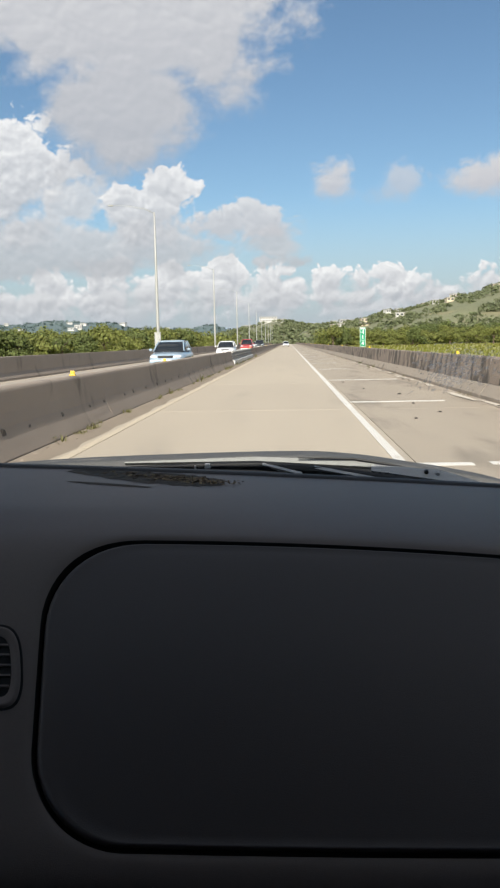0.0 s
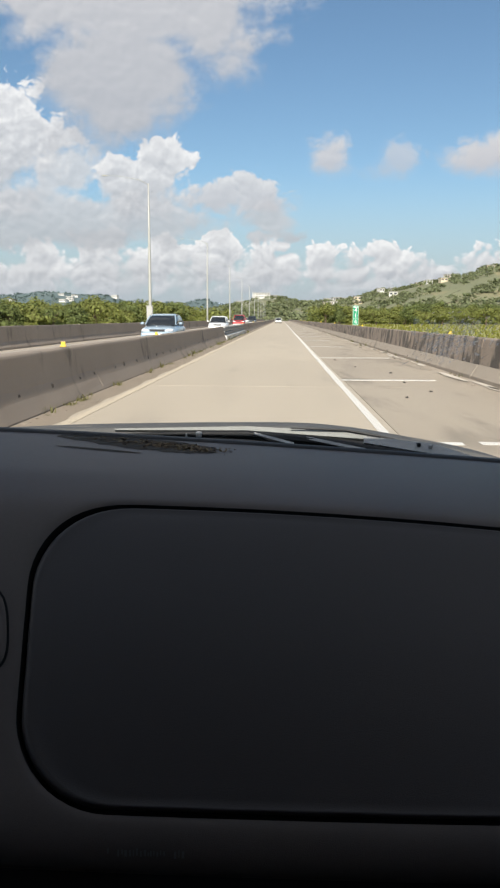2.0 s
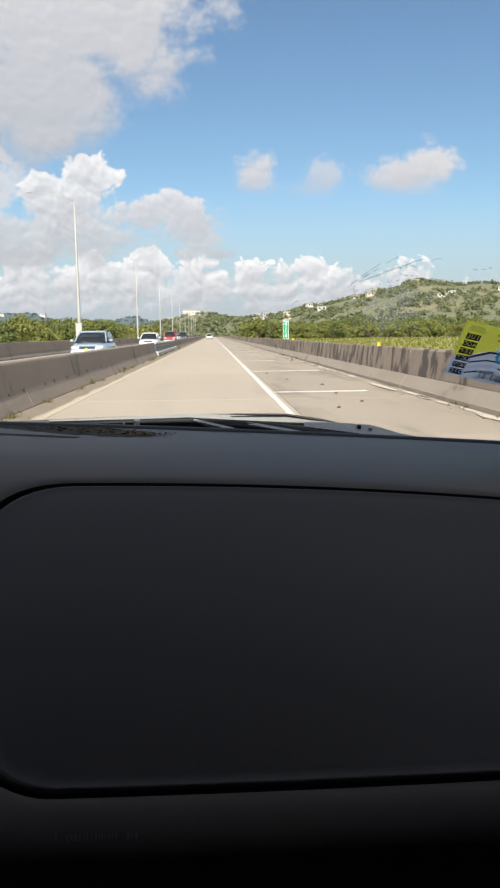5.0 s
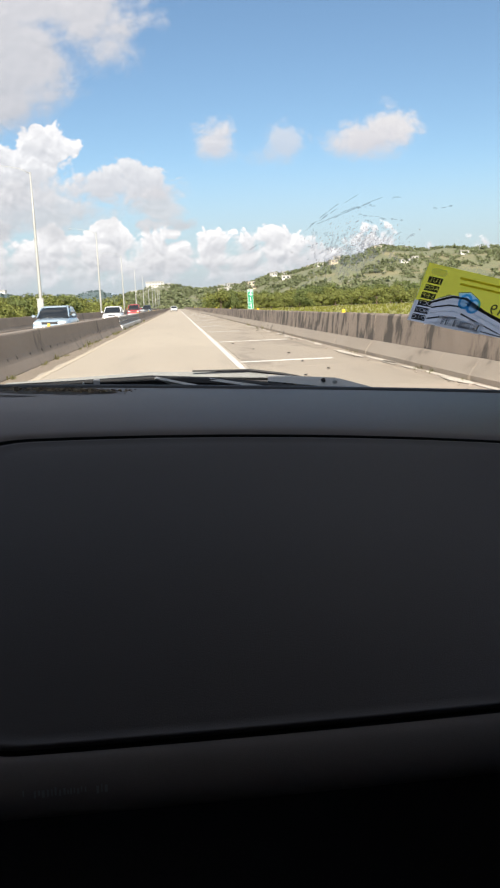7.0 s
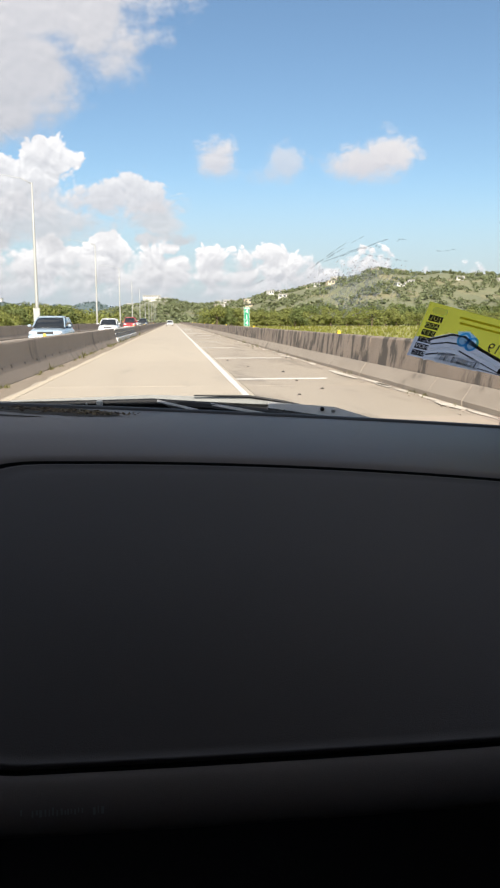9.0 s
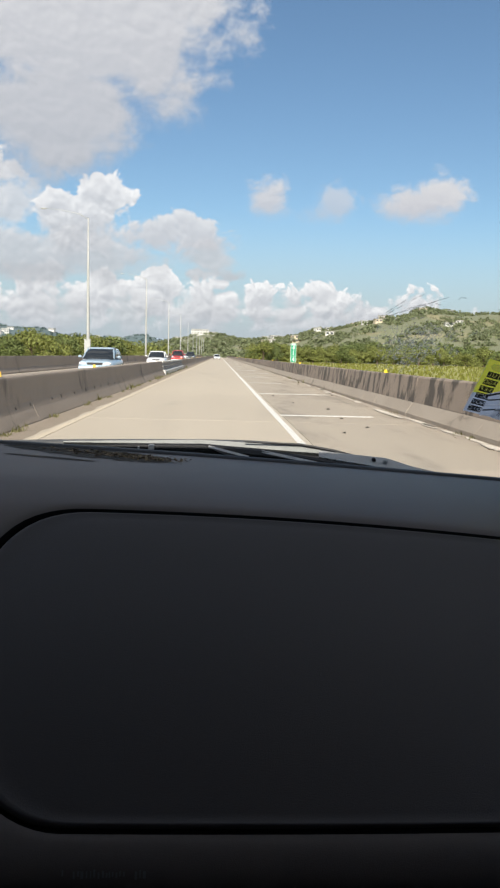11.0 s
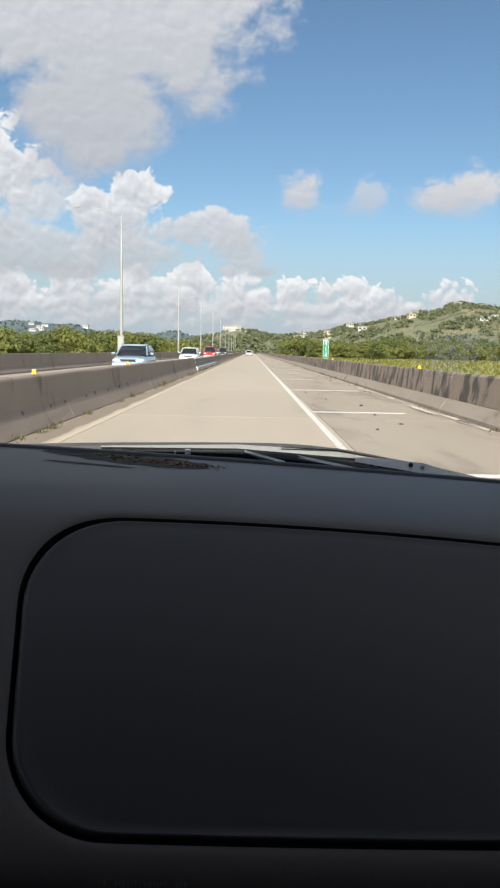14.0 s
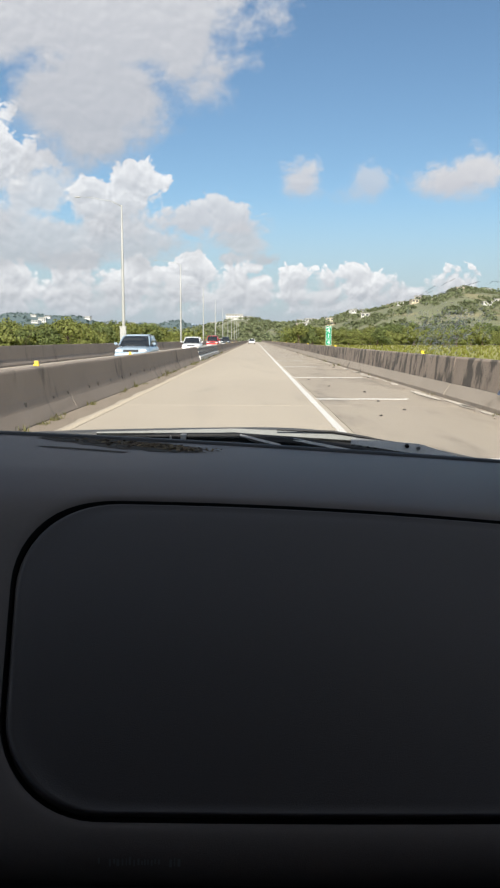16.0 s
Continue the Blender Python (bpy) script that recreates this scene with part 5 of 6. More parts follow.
def make_dust():
    rng = random.Random(8)
    n = 72
    bm = bmesh.new()
    rim = []
    for i in range(n):
        a = 2 * math.pi * i / n
        x = -0.180 + 0.118 * math.cos(a) + rng.uniform(-0.006, 0.006)
        y = 1.056 + 0.048 * math.sin(a) * (1.0 + 0.35 * math.cos(a)) - 0.30 * (x + 0.180) + rng.uniform(-0.006, 0.006)
        rim.append((x, y))
    def on_top(x, y, lift):
        s = S_TOP + (1.145 - y)
        p = dash_point(x, s)
        return Vector((p.x, p.y, p.z + lift))
    mid = bm.verts.new(on_top(-0.175, 1.055, 0.0012))
    half = ring(bm, [on_top(-0.175 + (x + 0.175) * .55, 1.055 + (y - 1.055) * .55, 0.0011) for x, y in rim])
    edge = ring(bm, [on_top(x, y, 0.0004) for x, y in rim])
    bridge(bm, half, edge)
    for i in range(n):
        bm.faces.new((mid, half[i], half[(i + 1) % n]))
    patch = part("dust_patch", bm, M_DUST, None, smooth=True)
    tagged(patch, "dark patch of dust and leaf litter on the dashboard", "dust")
    bm = bmesh.new()
    for _ in range(700):
        x = rng.gauss(-0.135, 0.040)
        y = 1.045 - 0.30 * (x + 0.15) + rng.gauss(0, 0.014)
        if not -0.30 < x < -0.04:
            continue
        s = rng.uniform(0.0008, 0.0028)
        c = on_top(x, min(y, 1.13), 0.001)
        vs = [bm.verts.new(c + Vector((rng.uniform(-s, s) * 1.6, rng.uniform(-s, s) * 1.6, rng.uniform(-0.2, 1) * s))) for _ in range(4)]
        for f in ((0, 1, 2), (0, 2, 3), (0, 3, 1), (1, 3, 2)):
            bm.faces.new([vs[k] for k in f])
    tagged(part("leaf_crumbs", bm, M_CRUMB), "brown crumbs of dry leaves on the dashboard", "debris", kind="stuff")
    bm = bmesh.new()
    pts = []
    for i in range(40):
        a = 2 * math.pi * i / 40
        x = -0.215 + 0.06 * math.cos(a) + rng.uniform(-0.004, 0.004)
        pts.append(on_top(x, 0.985 - 0.25 * (x + 0.215) + 0.0065 * math.sin(a), 0.0005))
    bm.faces.new(ring(bm, pts))
    tagged(part("dust_streak", bm, M_DUST), "thin dark dust streak on the dashboard", "dust")


make_dust()


GLASS_FOOT = Vector((0, 1.12, EYE - 0.145))
GLASS_UP = Vector((0, -1.45, 1.0)).normalized()
GLASS_IN = Vector((0, -GLASS_UP.z, GLASS_UP.y)).normalized()      # towards the cabin


def on_glass(x, s, lift=0.0):
    p = GLASS_FOOT + GLASS_UP * s + GLASS_IN * lift
    return Vector((x, p.y, p.z))


def make_windscreen():
    bm = bmesh.new()
    lo = ring(bm, [on_glass(x, s) for x, s in ((-0.88, -0.03), (0.52, -0.03), (0.47, 0.76), (-0.83, 0.76))])
    hi = ring(bm, [on_glass(x, s, -0.004) for x, s in ((-0.88, -0.03), (0.52, -0.03), (0.47, 0.76), (-0.83, 0.76))])
    bridge(bm, lo, hi)
    bm.faces.new(lo)
    bm.faces.new(hi)
    g = part("windscreen", bm, M_GLASS, CAR, "clear slanted windscreen glass")
    g.visible_shadow = False
    for sx, a, b in ((1, 0.556, 0.51), (-1, -0.895, -0.85)):
        bm = bmesh.new()
        tube(bm, [on_glass(a, -0.06), on_glass((a + b) / 2, 0.35), on_glass(b, 0.80)], [0.04, 0.035, 0.035], 8)
        part("pillar", bm, M_CABIN, CAR, "dark windscreen pillar", smooth=True)


make_windscreen()


def make_glass_strip():
    # black strip added where the glass meets the dashboard, for the dark line there
    bm = bmesh.new()
    xs = [-0.86 + 1.36 * i / 60 for i in range(61)]
    rows = []
    for s, up in ((S_TOP + 0.034, 0.0005), (S_TOP + 0.030, 0.0036), (S_TOP + 0.012, 0.0048), (S_TOP - 0.0, 0.0)):
        r = []
        for x in xs:
            p = dash_point(x, s)
            r.append((p.x, p.y, p.z + up))
        rows.append(ring(bm, r))
    for a, b in zip(rows, rows[1:]):
        bridge(bm, a, b, closed=False)
    part("seal", bm, M_WIPER_BLACK, CAR, "black strip added along the glass for the dark line", smooth=True)


make_glass_strip()


def bar(bm, a, b, w0, w1, t=0.004):
    """A flat tapering bar between two points, facing the cabin."""
    a, b = Vector(a), Vector(b)
    d = (b - a).normalized()
    n = Vector((0, -0.8, 0.6))
    u = d.cross(n).normalized()
    n = u.cross(d)
    p = [a + u * w0, b + u * w1, b - u * w1, a - u * w0]
    ra, rb = ring(bm, [q + n * t for q in p]), ring(bm, [q - n * t for q in p])
    bridge(bm, ra, rb)
    bm.faces.new(ra)
    bm.faces.new(rb)


def make_bonnet_and_wiper():
    # cowl well with its black louvred cover
    edge = [(-0.88, -0.200), (-0.62, -0.170), (-0.405, -0.155), (-0.234, -0.149), (-0.036, -0.1450), (0.071, -0.1455), (0.15, -0.152), (0.226, -0.1635), (0.384, -0.193), (0.52, -0.235)]
    xs = [-0.88 + 1.40 * i / 50 for i in range(51)]
    ez = [spline([e[0] for e in edge], [e[1] for e in edge], x) for x in xs]
    bm = bmesh.new()
    rows = []
    for y, dz in ((1.285, -0.030), (1.300, -0.0015), (1.304, 0.0), (1.33, -0.001), (1.45, -0.012), (1.7, -0.06), (1.95, -0.16), (2.02, -0.30), (2.03, -0.55)):
        rows.append(ring(bm, [(x, y + 0.03 * (1 - ((x + 0.18) / 0.7) ** 2) * 0, EYE + z + dz) for x, z in zip(xs, ez)]))
    for a, b in zip(rows, rows[1:]):
        bridge(bm, a, b, closed=False)
    part("bonnet", bm, M_BONNET, CAR, "silver-grey bonnet", smooth=True)
    bm = bmesh.new()
    rows = [ring(bm, [(x, y, EYE + z + dz) for x, z in zip(xs, ez)]) for y, dz in ((1.125, -0.055), (1.15, -0.032), (1.22, -0.030), (1.27, -0.018), (1.296, -0.009), (1.298, -0.06))]
    for a, b in zip(rows, rows[1:]):
        bridge(bm, a, b, closed=False)
    part("cowl_cover", bm, M_WIPER_BLACK, CAR, "black plastic cowl cover under the windscreen")
    z = EYE
    bm = bmesh.new()
    bar(bm, (-0.0213, 1.17, z - 0.1385), (0.040, 1.160, z - 0.1525), 0.0017, 0.0022)
    w = part("wiper", bm, M_WIPER_GREY, CAR, "windscreen wiper with faded grey arms and black rubber")
    bm = bmesh.new()
    bar(bm, (0.0600, 1.17, z - 0.1445), (0.180, 1.156, z - 0.1655), 0.0022, 0.0024)
    part("arm", bm, M_WIPER_GREY, w, "faded grey arm")
    bm = bmesh.new()
    bar(bm, (0.150, 1.178, z - 0.1475), (0.255, 1.172, z - 0.1590), 0.0055, 0.0090)
    bar(bm, (0.255, 1.172, z - 0.1590), (0.352, 1.166, z - 0.1830), 0.0088, 0.0030)
    part("arm_base", bm, M_WIPER_GREY, w, "grey arm base plate with two screws")
    for x, zz in ((0.2345, -0.1523), (0.2520, -0.1553)):
        bm = bmesh.new()
        tube(bm, [(x, 1.166, z + zz), (x, 1.170, z + zz + .001)], [0.0030, 0.0034], 10)
        part("screw", bm, M_WIPER_BLACK if x < 0.24 else M_POLE, w, "small screw head")
    bm = bmesh.new()
    tube(bm, [(0.0354, 1.19, z - 0.1310), (0.123, 1.19, z - 0.1335), (0.175, 1.185, z - 0.1415), (0.210, 1.18, z - 0.1478)], [0.0012, 0.0022, 0.0026, 0.0010], 6)
    part("blade", bm, M_WIPER_BLACK, w, "thin black wiper blade")
    # black blade rubber, thickened to stand in for shadows between the arms
    bm = bmesh.new()
    tube(bm, [(-0.2335, 1.175, z - 0.1420), (-0.133, 1.175, z - 0.1400), (-0.03, 1.175, z - 0.1405), (0.06, 1.172, z - 0.1475), (0.20, 1.166, z - 0.1655), (0.34, 1.16, z - 0.184)], [0.0015, 0.0045, 0.0072, 0.0080, 0.0075, 0.004], 8)
    part("rubber", bm, M_WIPER_BLACK, w, "black blade rubber with the shade between the arms")
    bm = bmesh.new()
    bevelled_box(bm, -0.1125, -0.1035, 1.163, 1.172, z - 0.1435, z - 0.1350, 0.0015)
    part("clip", bm, M_WIPER_GREY, w, "grey retaining clip")
    bm = bmesh.new()
    bevelled_box(bm, -0.1290, -0.1265, 1.166, 1.172, z - 0.1440, z - 0.1385, 0.0008)
    part("clip", bm, M_WIPER_GREY, w, "grey retaining clip")
    bm = bmesh.new()
    bar(bm, (-0.25, 1.215, z - 0.1415), (-0.0330, 1.205, z - 0.1360), 0.0012, 0.0036)
    bar(bm, (-0.0330, 1.205, z - 0.1360), (0.155, 1.19, z - 0.1435), 0.0036, 0.0060)
    part("shaft", bm, M_WIPER_DULL, w, "long grey wiper shaft")
    rng = random.Random(12)
    bm = bmesh.new()
    for k in range(9):
        x = 0.085 + 0.012 * k
        tube(bm, [(x, 1.172, z - 0.1475 - 0.0013 * k), (x + 0.006, 1.172, z - 0.1470 - 0.0013 * k), (x + 0.011, 1.172, z - 0.1488 - 0.0013 * k)], [0.001, 0.0046 * rng.uniform(.6, 1.1), 0.001], 6)
    part("torn_rubber", bm, M_WIPER_BLACK, w, "torn scalloped edge of the rubber")
    w.matrix_basis = Matrix.Translation((0.0022, 0, 0)) @ Matrix.Diagonal((0.980, 1, 1, 1))


make_bonnet_and_wiper()


def make_cabin():
    """Plain unseen walls that close the cabin round the camera and keep it dark."""
    z = EYE
    # the rear is shut without a window to hold light off the dashboard
    for nm, dims in (("roof_lining", (-0.9, 0.54, -1.5, 0.50, z + 0.285, z + 0.31)), ("floor_pan", (-0.9, 0.54, -1.5, 0.9, z - 0.98, z - 0.95)),
                     ("rear_light_block", (-0.9, 0.54, -1.52, -1.5, z - 0.98, z + 0.31))):
        bm = bmesh.new()
        bevelled_box(bm, *dims, 0.004, 1)
        part(nm, bm, M_LINING if "roof" in nm else M_DOOR, CAR, "unseen grey wall shading the cabin")
    for x0, x1 in ((-0.93, -0.90), (0.54, 0.57)):
        # the third wall shuts the rear side windows, also against light
        for y0, y1, z0, z1 in ((-1.5, 1.12, -0.98, -0.13), (-1.5, 0.5, 0.22, 0.31), (-1.5, -0.30, -0.13, 0.22)):
            bm = bmesh.new()
            bevelled_box(bm, x0, x1, y0, y1, z + z0, z + z1, 0.004, 1)
            part("door_panel", bm, M_DOOR, CAR, "unseen grey door and wall lining")


make_cabin()

# ---- windscreen sticker and splashes ----
M_STK_YELLOW = material("yellow-green sticker print", (0.92, 0.84, 0.10), (0.86, 0.78, 0.09), rough=0.5, scale=20, fine=200, amount=0.3, bump=0)
M_STK_GREY = material("grey sticker print", (0.66, 0.67, 0.72), (0.58, 0.59, 0.64), rough=0.5, scale=30, fine=200, amount=0.4, bump=0)
M_STK_DARK = material("dark sticker print", (0.045, 0.048, 0.055), rough=0.5, scale=30, fine=200, bump=0)
M_STK_WHITE = material("white sticker print", (0.85, 0.85, 0.85), (0.78, 0.78, 0.78), rough=0.5, scale=30, fine=200, amount=0.3, bump=0)
M_STK_BLUE = material("blue sticker print", (0.12, 0.52, 0.85), (0.10, 0.45, 0.75), rough=0.5, scale=30, fine=200, bump=0)
M_STK_PALE = material("pale blue sticker print", (0.45, 0.74, 0.93), (0.40, 0.68, 0.88), rough=0.5, scale=30, fine=200, bump=0)
M_STK_OCHRE = material("ochre sticker print", (0.62, 0.52, 0.05), rough=0.5, scale=30, fine=200, bump=0)


def thin_print(m, share):
    """A thin printed film lets part of the daylight through."""
    t = m.node_tree
    out, bsdf = t.nodes["Material Output"], t.nodes["Principled BSDF"]
    tr, mx = t.nodes.new("ShaderNodeBsdfTranslucent"), t.nodes.new("ShaderNodeMixShader")
    t.links.new(bsdf.inputs["Base Color"].links[0].from_socket, tr.inputs[0])
    mx.inputs[0].default_value = share
    t.links.new(bsdf.outputs[0], mx.inputs[1])
    t.links.new(tr.outputs[0], mx.inputs[2])
    t.links.new(mx.outputs[0], out.inputs[0])
    return m


for m_ in (M_STK_YELLOW, M_STK_GREY, M_STK_WHITE, M_STK_BLUE, M_STK_PALE, M_STK_OCHRE):
    thin_print(m_, 0.95)


def make_sticker():
    g = empty("windscreen_sticker", label="yellow and grey inspection sticker on the windscreen, printed face seen mirrored", category="sticker")
    def K(a, b, lift):
        x = 0.306 + 0.155 * a + 0.004 * b
        s = 0.263 - 0.059 * a - 0.117 * b
        return on_glass(x, s, 0.0006 + lift)
    def poly(name, pts, mat, lift, label=""):
        bm = bmesh.new()
        bm.faces.new(ring(bm, [K(a, b, lift) for a, b in pts]))
        return part(name, bm, mat, g, label)
    poly("backing", [(0, 0), (1, 0), (1, 0.74), (0.62, 0.56), (0.56, 0.51), (0.54, 0.39), (0.44, 0.30), (0.34, 0.35), (0.36, 0.41), (0.27, 0.42), (0.12, 0.60), (0, 0.62)], M_STK_YELLOW, 0.0, "yellow-green card")
    poly("border", [(0.0, 0.0), (0.008, 0.0), (0.008, 1.0), (0.0, 1.0)], M_STK_WHITE, 0.0003)
    # a grey printed building with stripes
    poly("grey_field", [(0.0, 0.62), (0.12, 0.60), (0.30, 0.42), (0.42, 0.40), (0.62, 0.56), (1.0, 0.74), (1.0, 1.0), (0.0, 1.0)], M_STK_GREY, 0.0, "grey printed building")
    for k in range(5):
        b0 = 0.47 + 0.105 * k
        poly("stripe", [(0.16, b0 + 0.10), (0.30, b0), (0.42, b0 - 0.015), (0.42, b0 + 0.012), (0.30, b0 + 0.03), (0.16, b0 + 0.13)], M_STK_DARK if k % 2 else M_STK_WHITE, 0.0007)
        poly("stripe", [(0.44, b0), (1.0, min(0.98, b0 + 0.30)), (1.0, min(0.995, b0 + 0.335)), (0.44, b0 + 0.03)], M_STK_DARK if k % 2 == 0 else M_STK_WHITE, 0.0007)
    poly("roof_line", [(0.12, 0.60), (0.30, 0.415), (0.43, 0.395), (0.64, 0.555), (1.0, 0.73), (1.0, 0.765), (0.63, 0.595), (0.42, 0.435), (0.31, 0.45), (0.13, 0.63)], M_STK_DARK, 0.0010)
    # month labels: dark tabs with white letters, mirrored
    def letters(txt, size, a0, b0, mat, lift, wide=1.0, cut_from=None):
        """Mirrored lettering; with cut_from the letters are left open in a tab of that half size."""
        cu = bpy.data.curves.new("letters", "FONT")
        cu.body, cu.size, cu.align_x, cu.align_y = txt, 1.0, "CENTER", "CENTER"
        tmp = new("letters", cu)
        deps = bpy.context.evaluated_depsgraph_get()
        if cut_from:
            flat = tmp.evaluated_get(deps).to_curve(deps).copy()
            flat.dimensions, flat.fill_mode = "2D", "BOTH"
            edge = flat.splines.new("POLY")
            edge.points.add(3)
            for p, (px, py) in zip(edge.points, ((-1, -1), (1, -1), (1, 1), (-1, 1))):
                p.co = (px * cut_from[0], py * cut_from[1], 0, 1)
            edge.use_cyclic_u = True
            bpy.data.objects.remove(tmp)
            tmp = new("letters", flat)
            deps = bpy.context.evaluated_depsgraph_get()
        src = bpy.data.meshes.new_from_object(tmp.evaluated_get(deps))
        bpy.data.objects.remove(tmp)
        for v in src.vertices:
            v.co = K(a0 - v.co.x * size * wide, b0 - v.co.y * size * 1.55, lift)
        src.materials.clear()
        src.materials.append(mat)
        ob = new("letters", src)
        ob.parent = g
        return ob
    for k, mth in enumerate(("JUL", "AGO", "SEP", "OCT", "NOV", "DIC")):
        b0 = 0.235 + 0.132 * k
        a0 = 0.105 - 0.004 * k
        poly("month_ground", [(a0 - 0.055, b0 - 0.045), (a0 + 0.055, b0 - 0.045), (a0 + 0.055, b0 + 0.045), (a0 - 0.055, b0 + 0.045)], M_STK_WHITE, 0.0010)
        for i, ch in enumerate(mth):
            letters(ch, 0.062, a0 + 0.0405 * (1 - i), b0, M_STK_DARK, 0.0014, 0.86, (0.378, 0.54))
        poly("month_tab", [(0.895, b0 + 0.0 - 0.052), (1.0 - 0.01, b0 - 0.052), (0.99, b0 + 0.052), (0.895, b0 + 0.052)], M_STK_DARK, 0.0012)
    letters("2019", 0.165, 0.80, 0.50, M_STK_DARK, 0.0016, 0.8)
    poly("seal", [(0.06, 0.05), (0.17, 0.05), (0.185, 0.10), (0.17, 0.15), (0.06, 0.15), (0.045, 0.10)], M_STK_WHITE, 0.0010, "pale printed seal")
    for k in range(2):
        poly("line_of_print", [(0.30 + 0.02 * k, 0.10 + 0.09 * k), (0.78, 0.10 + 0.09 * k), (0.78, 0.135 + 0.09 * k), (0.30 + 0.02 * k, 0.135 + 0.09 * k)], M_STK_OCHRE, 0.0008, "illegible printing as a bar")
    # blue emblem as plain rings
    poly("emblem_field", [(0.34, 0.35), (0.44, 0.30), (0.54, 0.39), (0.56, 0.59), (0.50, 0.65), (0.40, 0.55)], M_STK_PALE, 0.0013, "pale blue emblem ground")
    for ca, cb in ((0.425, 0.46), (0.515, 0.51)):
        n = 28
        bm = bmesh.new()
        ra = ring(bm, [K(ca + 0.060 * math.cos(6.2832 * i / n), cb + 0.135 * math.sin(6.2832 * i / n), 0.0018) for i in range(n)])
        rb = ring(bm, [K(ca + 0.040 * math.cos(6.2832 * i / n), cb + 0.095 * math.sin(6.2832 * i / n), 0.0018) for i in range(n)])
        bridge(bm, ra, rb)
        part("emblem_ring", bm, M_STK_BLUE, g, "blue ring of the emblem")
    poly("barcode_field", [(0.26, 0.77), (0.69, 0.77), (0.69, 0.99), (0.26, 0.99)], M_STK_WHITE, 0.0020, "white barcode field")
    rng = random.Random(2)
    a = 0.295
    while a < 0.66:
        w = rng.choice((0.004, 0.007, 0.012))
        poly("barcode_bar", [(a, 0.81), (a + w, 0.81), (a + w, 0.93), (a, 0.93)], M_STK_DARK, 0.0023)
        a += w + rng.choice((0.005, 0.008, 0.013))


make_sticker()

M_SPLASH = material("dried pale splash", (0.96, 0.89, 0.80), (0.82, 0.76, 0.69), rough=0.5, scale=120, fine=500, amount=0.7, bump=0, per_piece=0.5)
M_SPECK = material("dark dried speck", (0.16, 0.17, 0.175), rough=0.6, scale=120, fine=500, bump=0)


def see_through(m, share):
    """A dried film that is only partly opaque."""
    t = m.node_tree
    out, bsdf = t.nodes["Material Output"], t.nodes["Principled BSDF"]
    tp, mx = t.nodes.new("ShaderNodeBsdfTransparent"), t.nodes.new("ShaderNodeMixShader")
    mx.inputs[0].default_value = share
    src = out.inputs[0].links[0].from_socket
    t.links.new(src, mx.inputs[1])
    t.links.new(tp.outputs[0], mx.inputs[2])
    t.links.new(mx.outputs[0], out.inputs[0])


see_through(thin_print(M_SPLASH, 0.9), 0.60)
see_through(M_SPECK, 0.76)
M_FILM = material("dried pale film", (0.95, 0.88, 0.79), (0.80, 0.74, 0.67), rough=0.5, scale=120, fine=500, amount=0.7, bump=0)
see_through(thin_print(M_FILM, 0.9), 0.80)


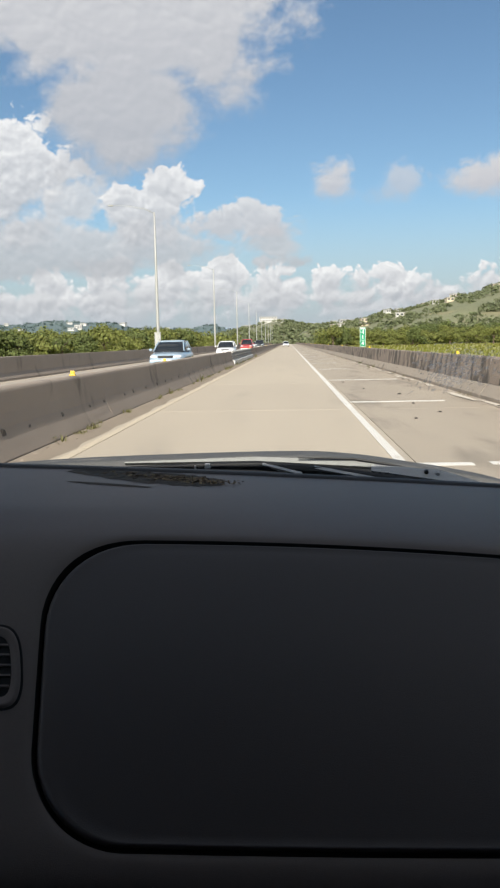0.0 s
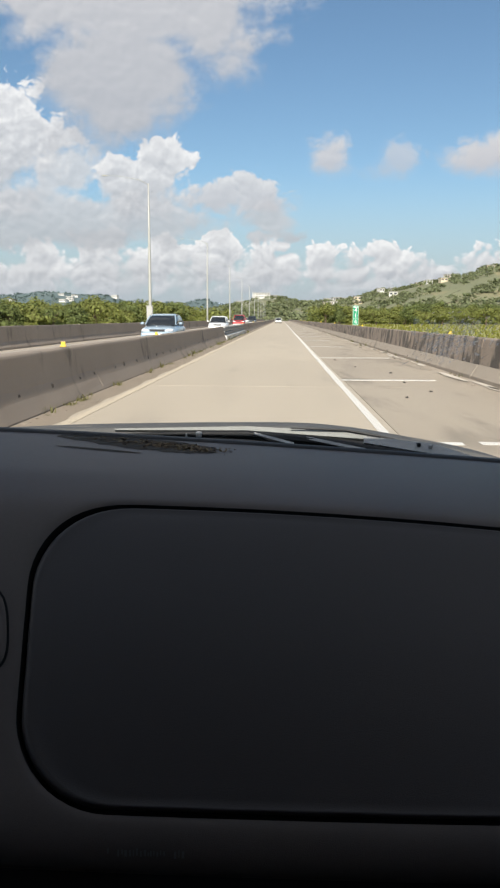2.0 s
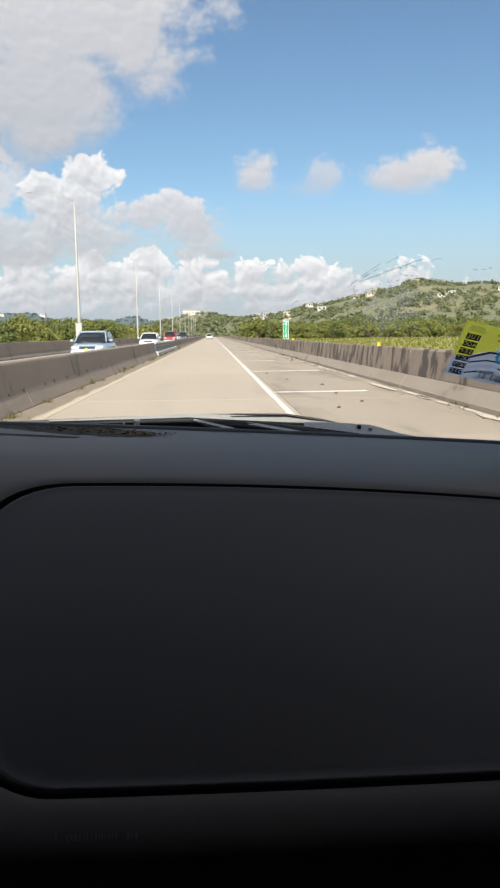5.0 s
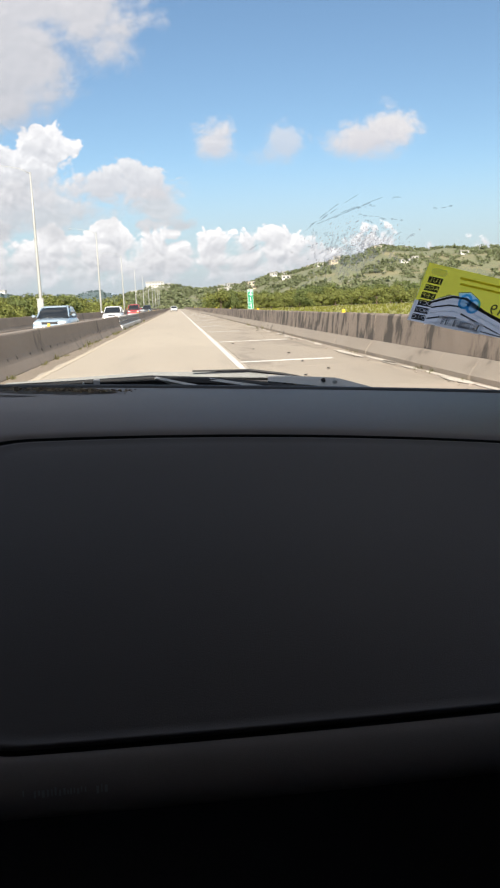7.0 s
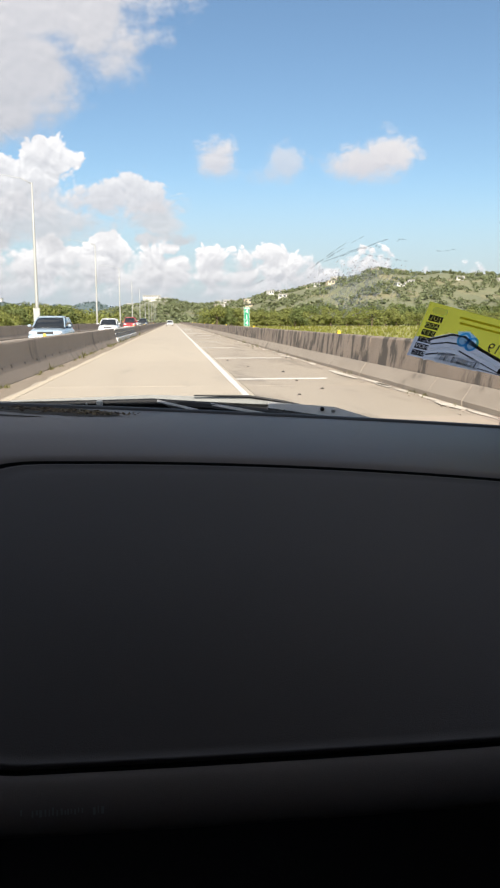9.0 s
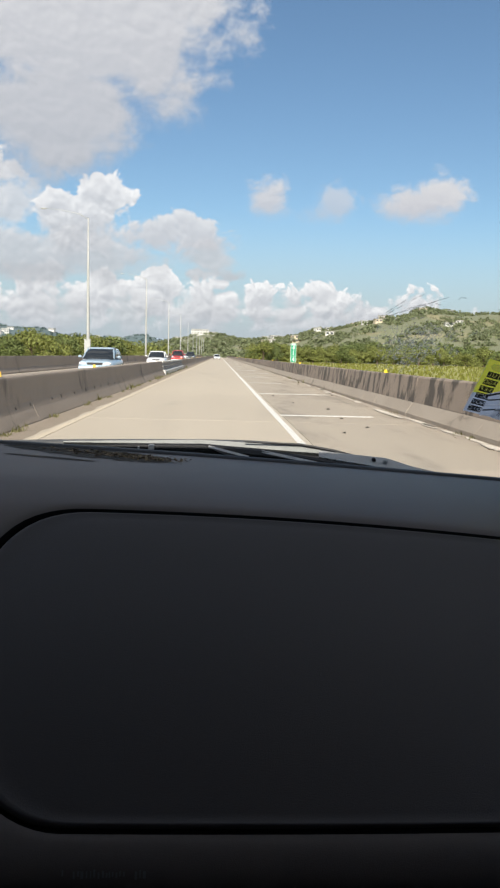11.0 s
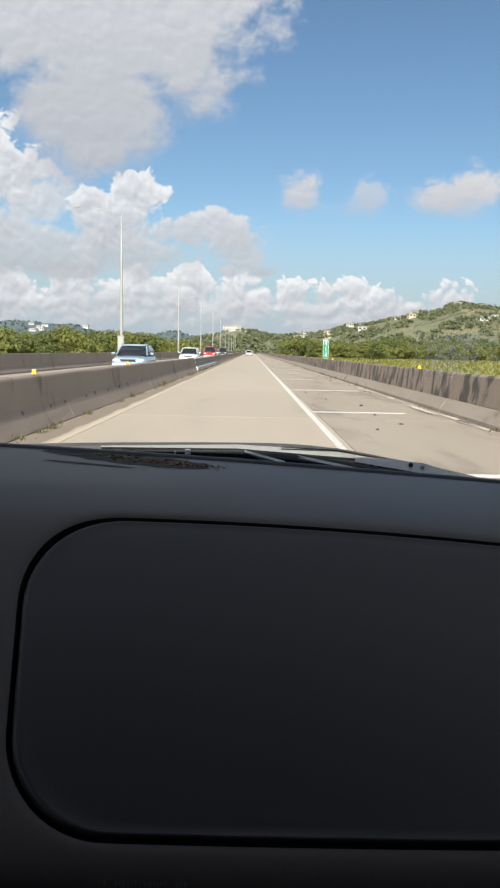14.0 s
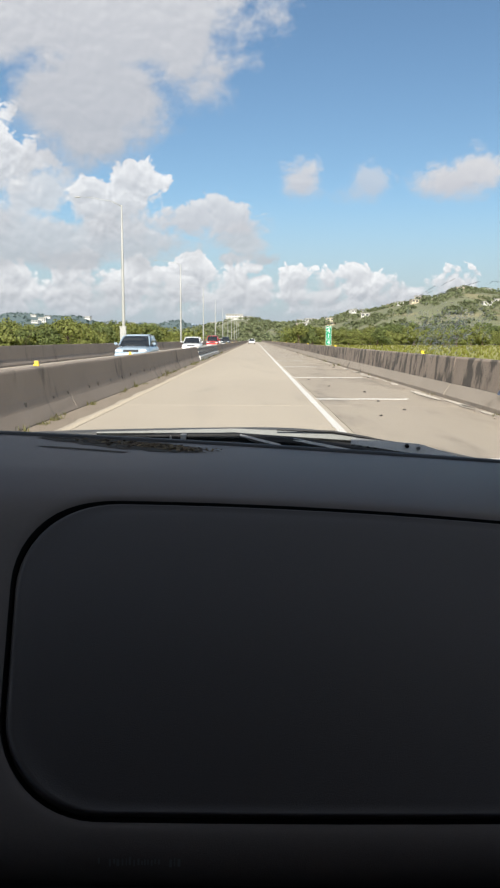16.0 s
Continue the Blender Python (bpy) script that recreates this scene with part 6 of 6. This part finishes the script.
def make_splashes():
    rng = random.Random(17)

    def blob(bm, x, s, ln, wd, a, n=9):
        ca, sa = math.cos(a), math.sin(a)
        pts = []
        for i in range(n):
            b = 6.2832 * i / n
            u, v = ln * math.cos(b) * rng.uniform(.55, 1.25), wd * math.sin(b) * rng.uniform(.55, 1.25)
            pts.append(on_glass(x + u * ca - v * sa, s + (u * sa + v * ca) * 1.6, 0.0004))
        bm.faces.new(ring(bm, pts))

    # a thin mottled film below, a fan of dried runs above it
    bm = bmesh.new()
    for _ in range(150):
        x, s = rng.gauss(0.215, 0.026), rng.triangular(0.225, 0.328, 0.30)
        blob(bm, x, s, rng.uniform(0.002, 0.006), rng.uniform(0.0010, 0.0026), rng.gauss(1.3, 0.7), 13)
    tagged(part("splash_film", bm, M_FILM), "thin pale dried film on the windscreen", "splash", kind="stuff")
    bm = bmesh.new()
    for _ in range(330):
        x, s = rng.gauss(0.218, 0.024), rng.triangular(0.225, 0.338, 0.315)
        blob(bm, x, s, rng.uniform(0.0006, 0.0022), rng.uniform(0.0003, 0.0009), rng.gauss(0.9, 0.8))
    tagged(part("splash_marks", bm, M_SPLASH), "pale dried splash marks on the windscreen", "splash", kind="stuff")
    bm = bmesh.new()
    for x0, s0, x1, s1, wd in ((0.163, 0.332, 0.188, 0.366, 0.0011), (0.167, 0.335, 0.200, 0.371, 0.0010), (0.172, 0.336, 0.214, 0.362, 0.0009), (0.188, 0.345, 0.226, 0.368, 0.0009),
                               (0.205, 0.356, 0.222, 0.358, 0.0007), (0.212, 0.345, 0.232, 0.341, 0.0008), (0.236, 0.339, 0.258, 0.335, 0.0009), (0.238, 0.368, 0.248, 0.370, 0.0006),
                               (0.288, 0.352, 0.306, 0.354, 0.0008), (0.156, 0.322, 0.160, 0.327, 0.0007), (0.218, 0.338, 0.226, 0.333, 0.0009)):
        n = 7
        for k in range(n):
            f0 = (k + rng.uniform(-0.3, 0.3)) / (n - 1)
            if rng.random() < 0.18:
                continue
            x, s = x0 + (x1 - x0) * f0, s0 + (s1 - s0) * f0
            blob(bm, x + rng.gauss(0, 0.0005), s + rng.gauss(0, 0.0006), math.hypot(x1 - x0, (s1 - s0) / 1.6) / n * 0.75, wd * rng.uniform(0.5, 1.2), math.atan2((s1 - s0) / 1.6, x1 - x0), 9)
    for _ in range(70):
        x, s = rng.gauss(0.220, 0.024), rng.triangular(0.23, 0.345, 0.32)
        blob(bm, x, s, rng.uniform(0.0005, 0.0018), rng.uniform(0.0003, 0.0007), rng.gauss(0.4, 0.6), 7)
    tagged(part("splash_specks", bm, M_SPECK), "grey dried runs and specks on the windscreen", "splash", kind="stuff")


make_splashes()

# ---- pieces of the road surface ----


def make_slabs():
    """Cast concrete slabs of the lane and of the shoulder, with open joints between."""
    for nm, x0, x1, mat in (("slab", X_LEFT + 0.0, X_LINE + 0.14, M_CONCRETE), ("slab", X_LINE + 0.148, X_RIGHT + 0.005, M_SHOULDER)):
        bm = bmesh.new()
        L, g, h = 9.0, 0.012, 0.024
        lo = ring(bm, [(x0, g, -h), (x1, g, -h), (x1, L - g, -h), (x0, L - g, -h)])
        mid = ring(bm, [(x0, g, -0.004), (x1, g, -0.004), (x1, L - g, -0.004), (x0, L - g, -0.004)])
        hi = ring(bm, [(x0 + .004, g + .006, 0), (x1 - .004, g + .006, 0), (x1 - .004, L - g - .006, 0), (x0 + .004, L - g - .006, 0)])
        bridge(bm, lo, mid)
        bridge(bm, mid, hi)
        bm.faces.new(hi)
        bm.faces.new(lo)
        first_ = part(nm, bm, mat, ROAD)
        me = first_.data
        first_.matrix_basis = pose(0, -4.0, 0)
        for k in range(1, 66):
            ob = new(nm, me)
            ob.parent = ROAD
            ob.matrix_basis = pose(0, -4.0 + 9.0 * k, 0)


make_slabs()
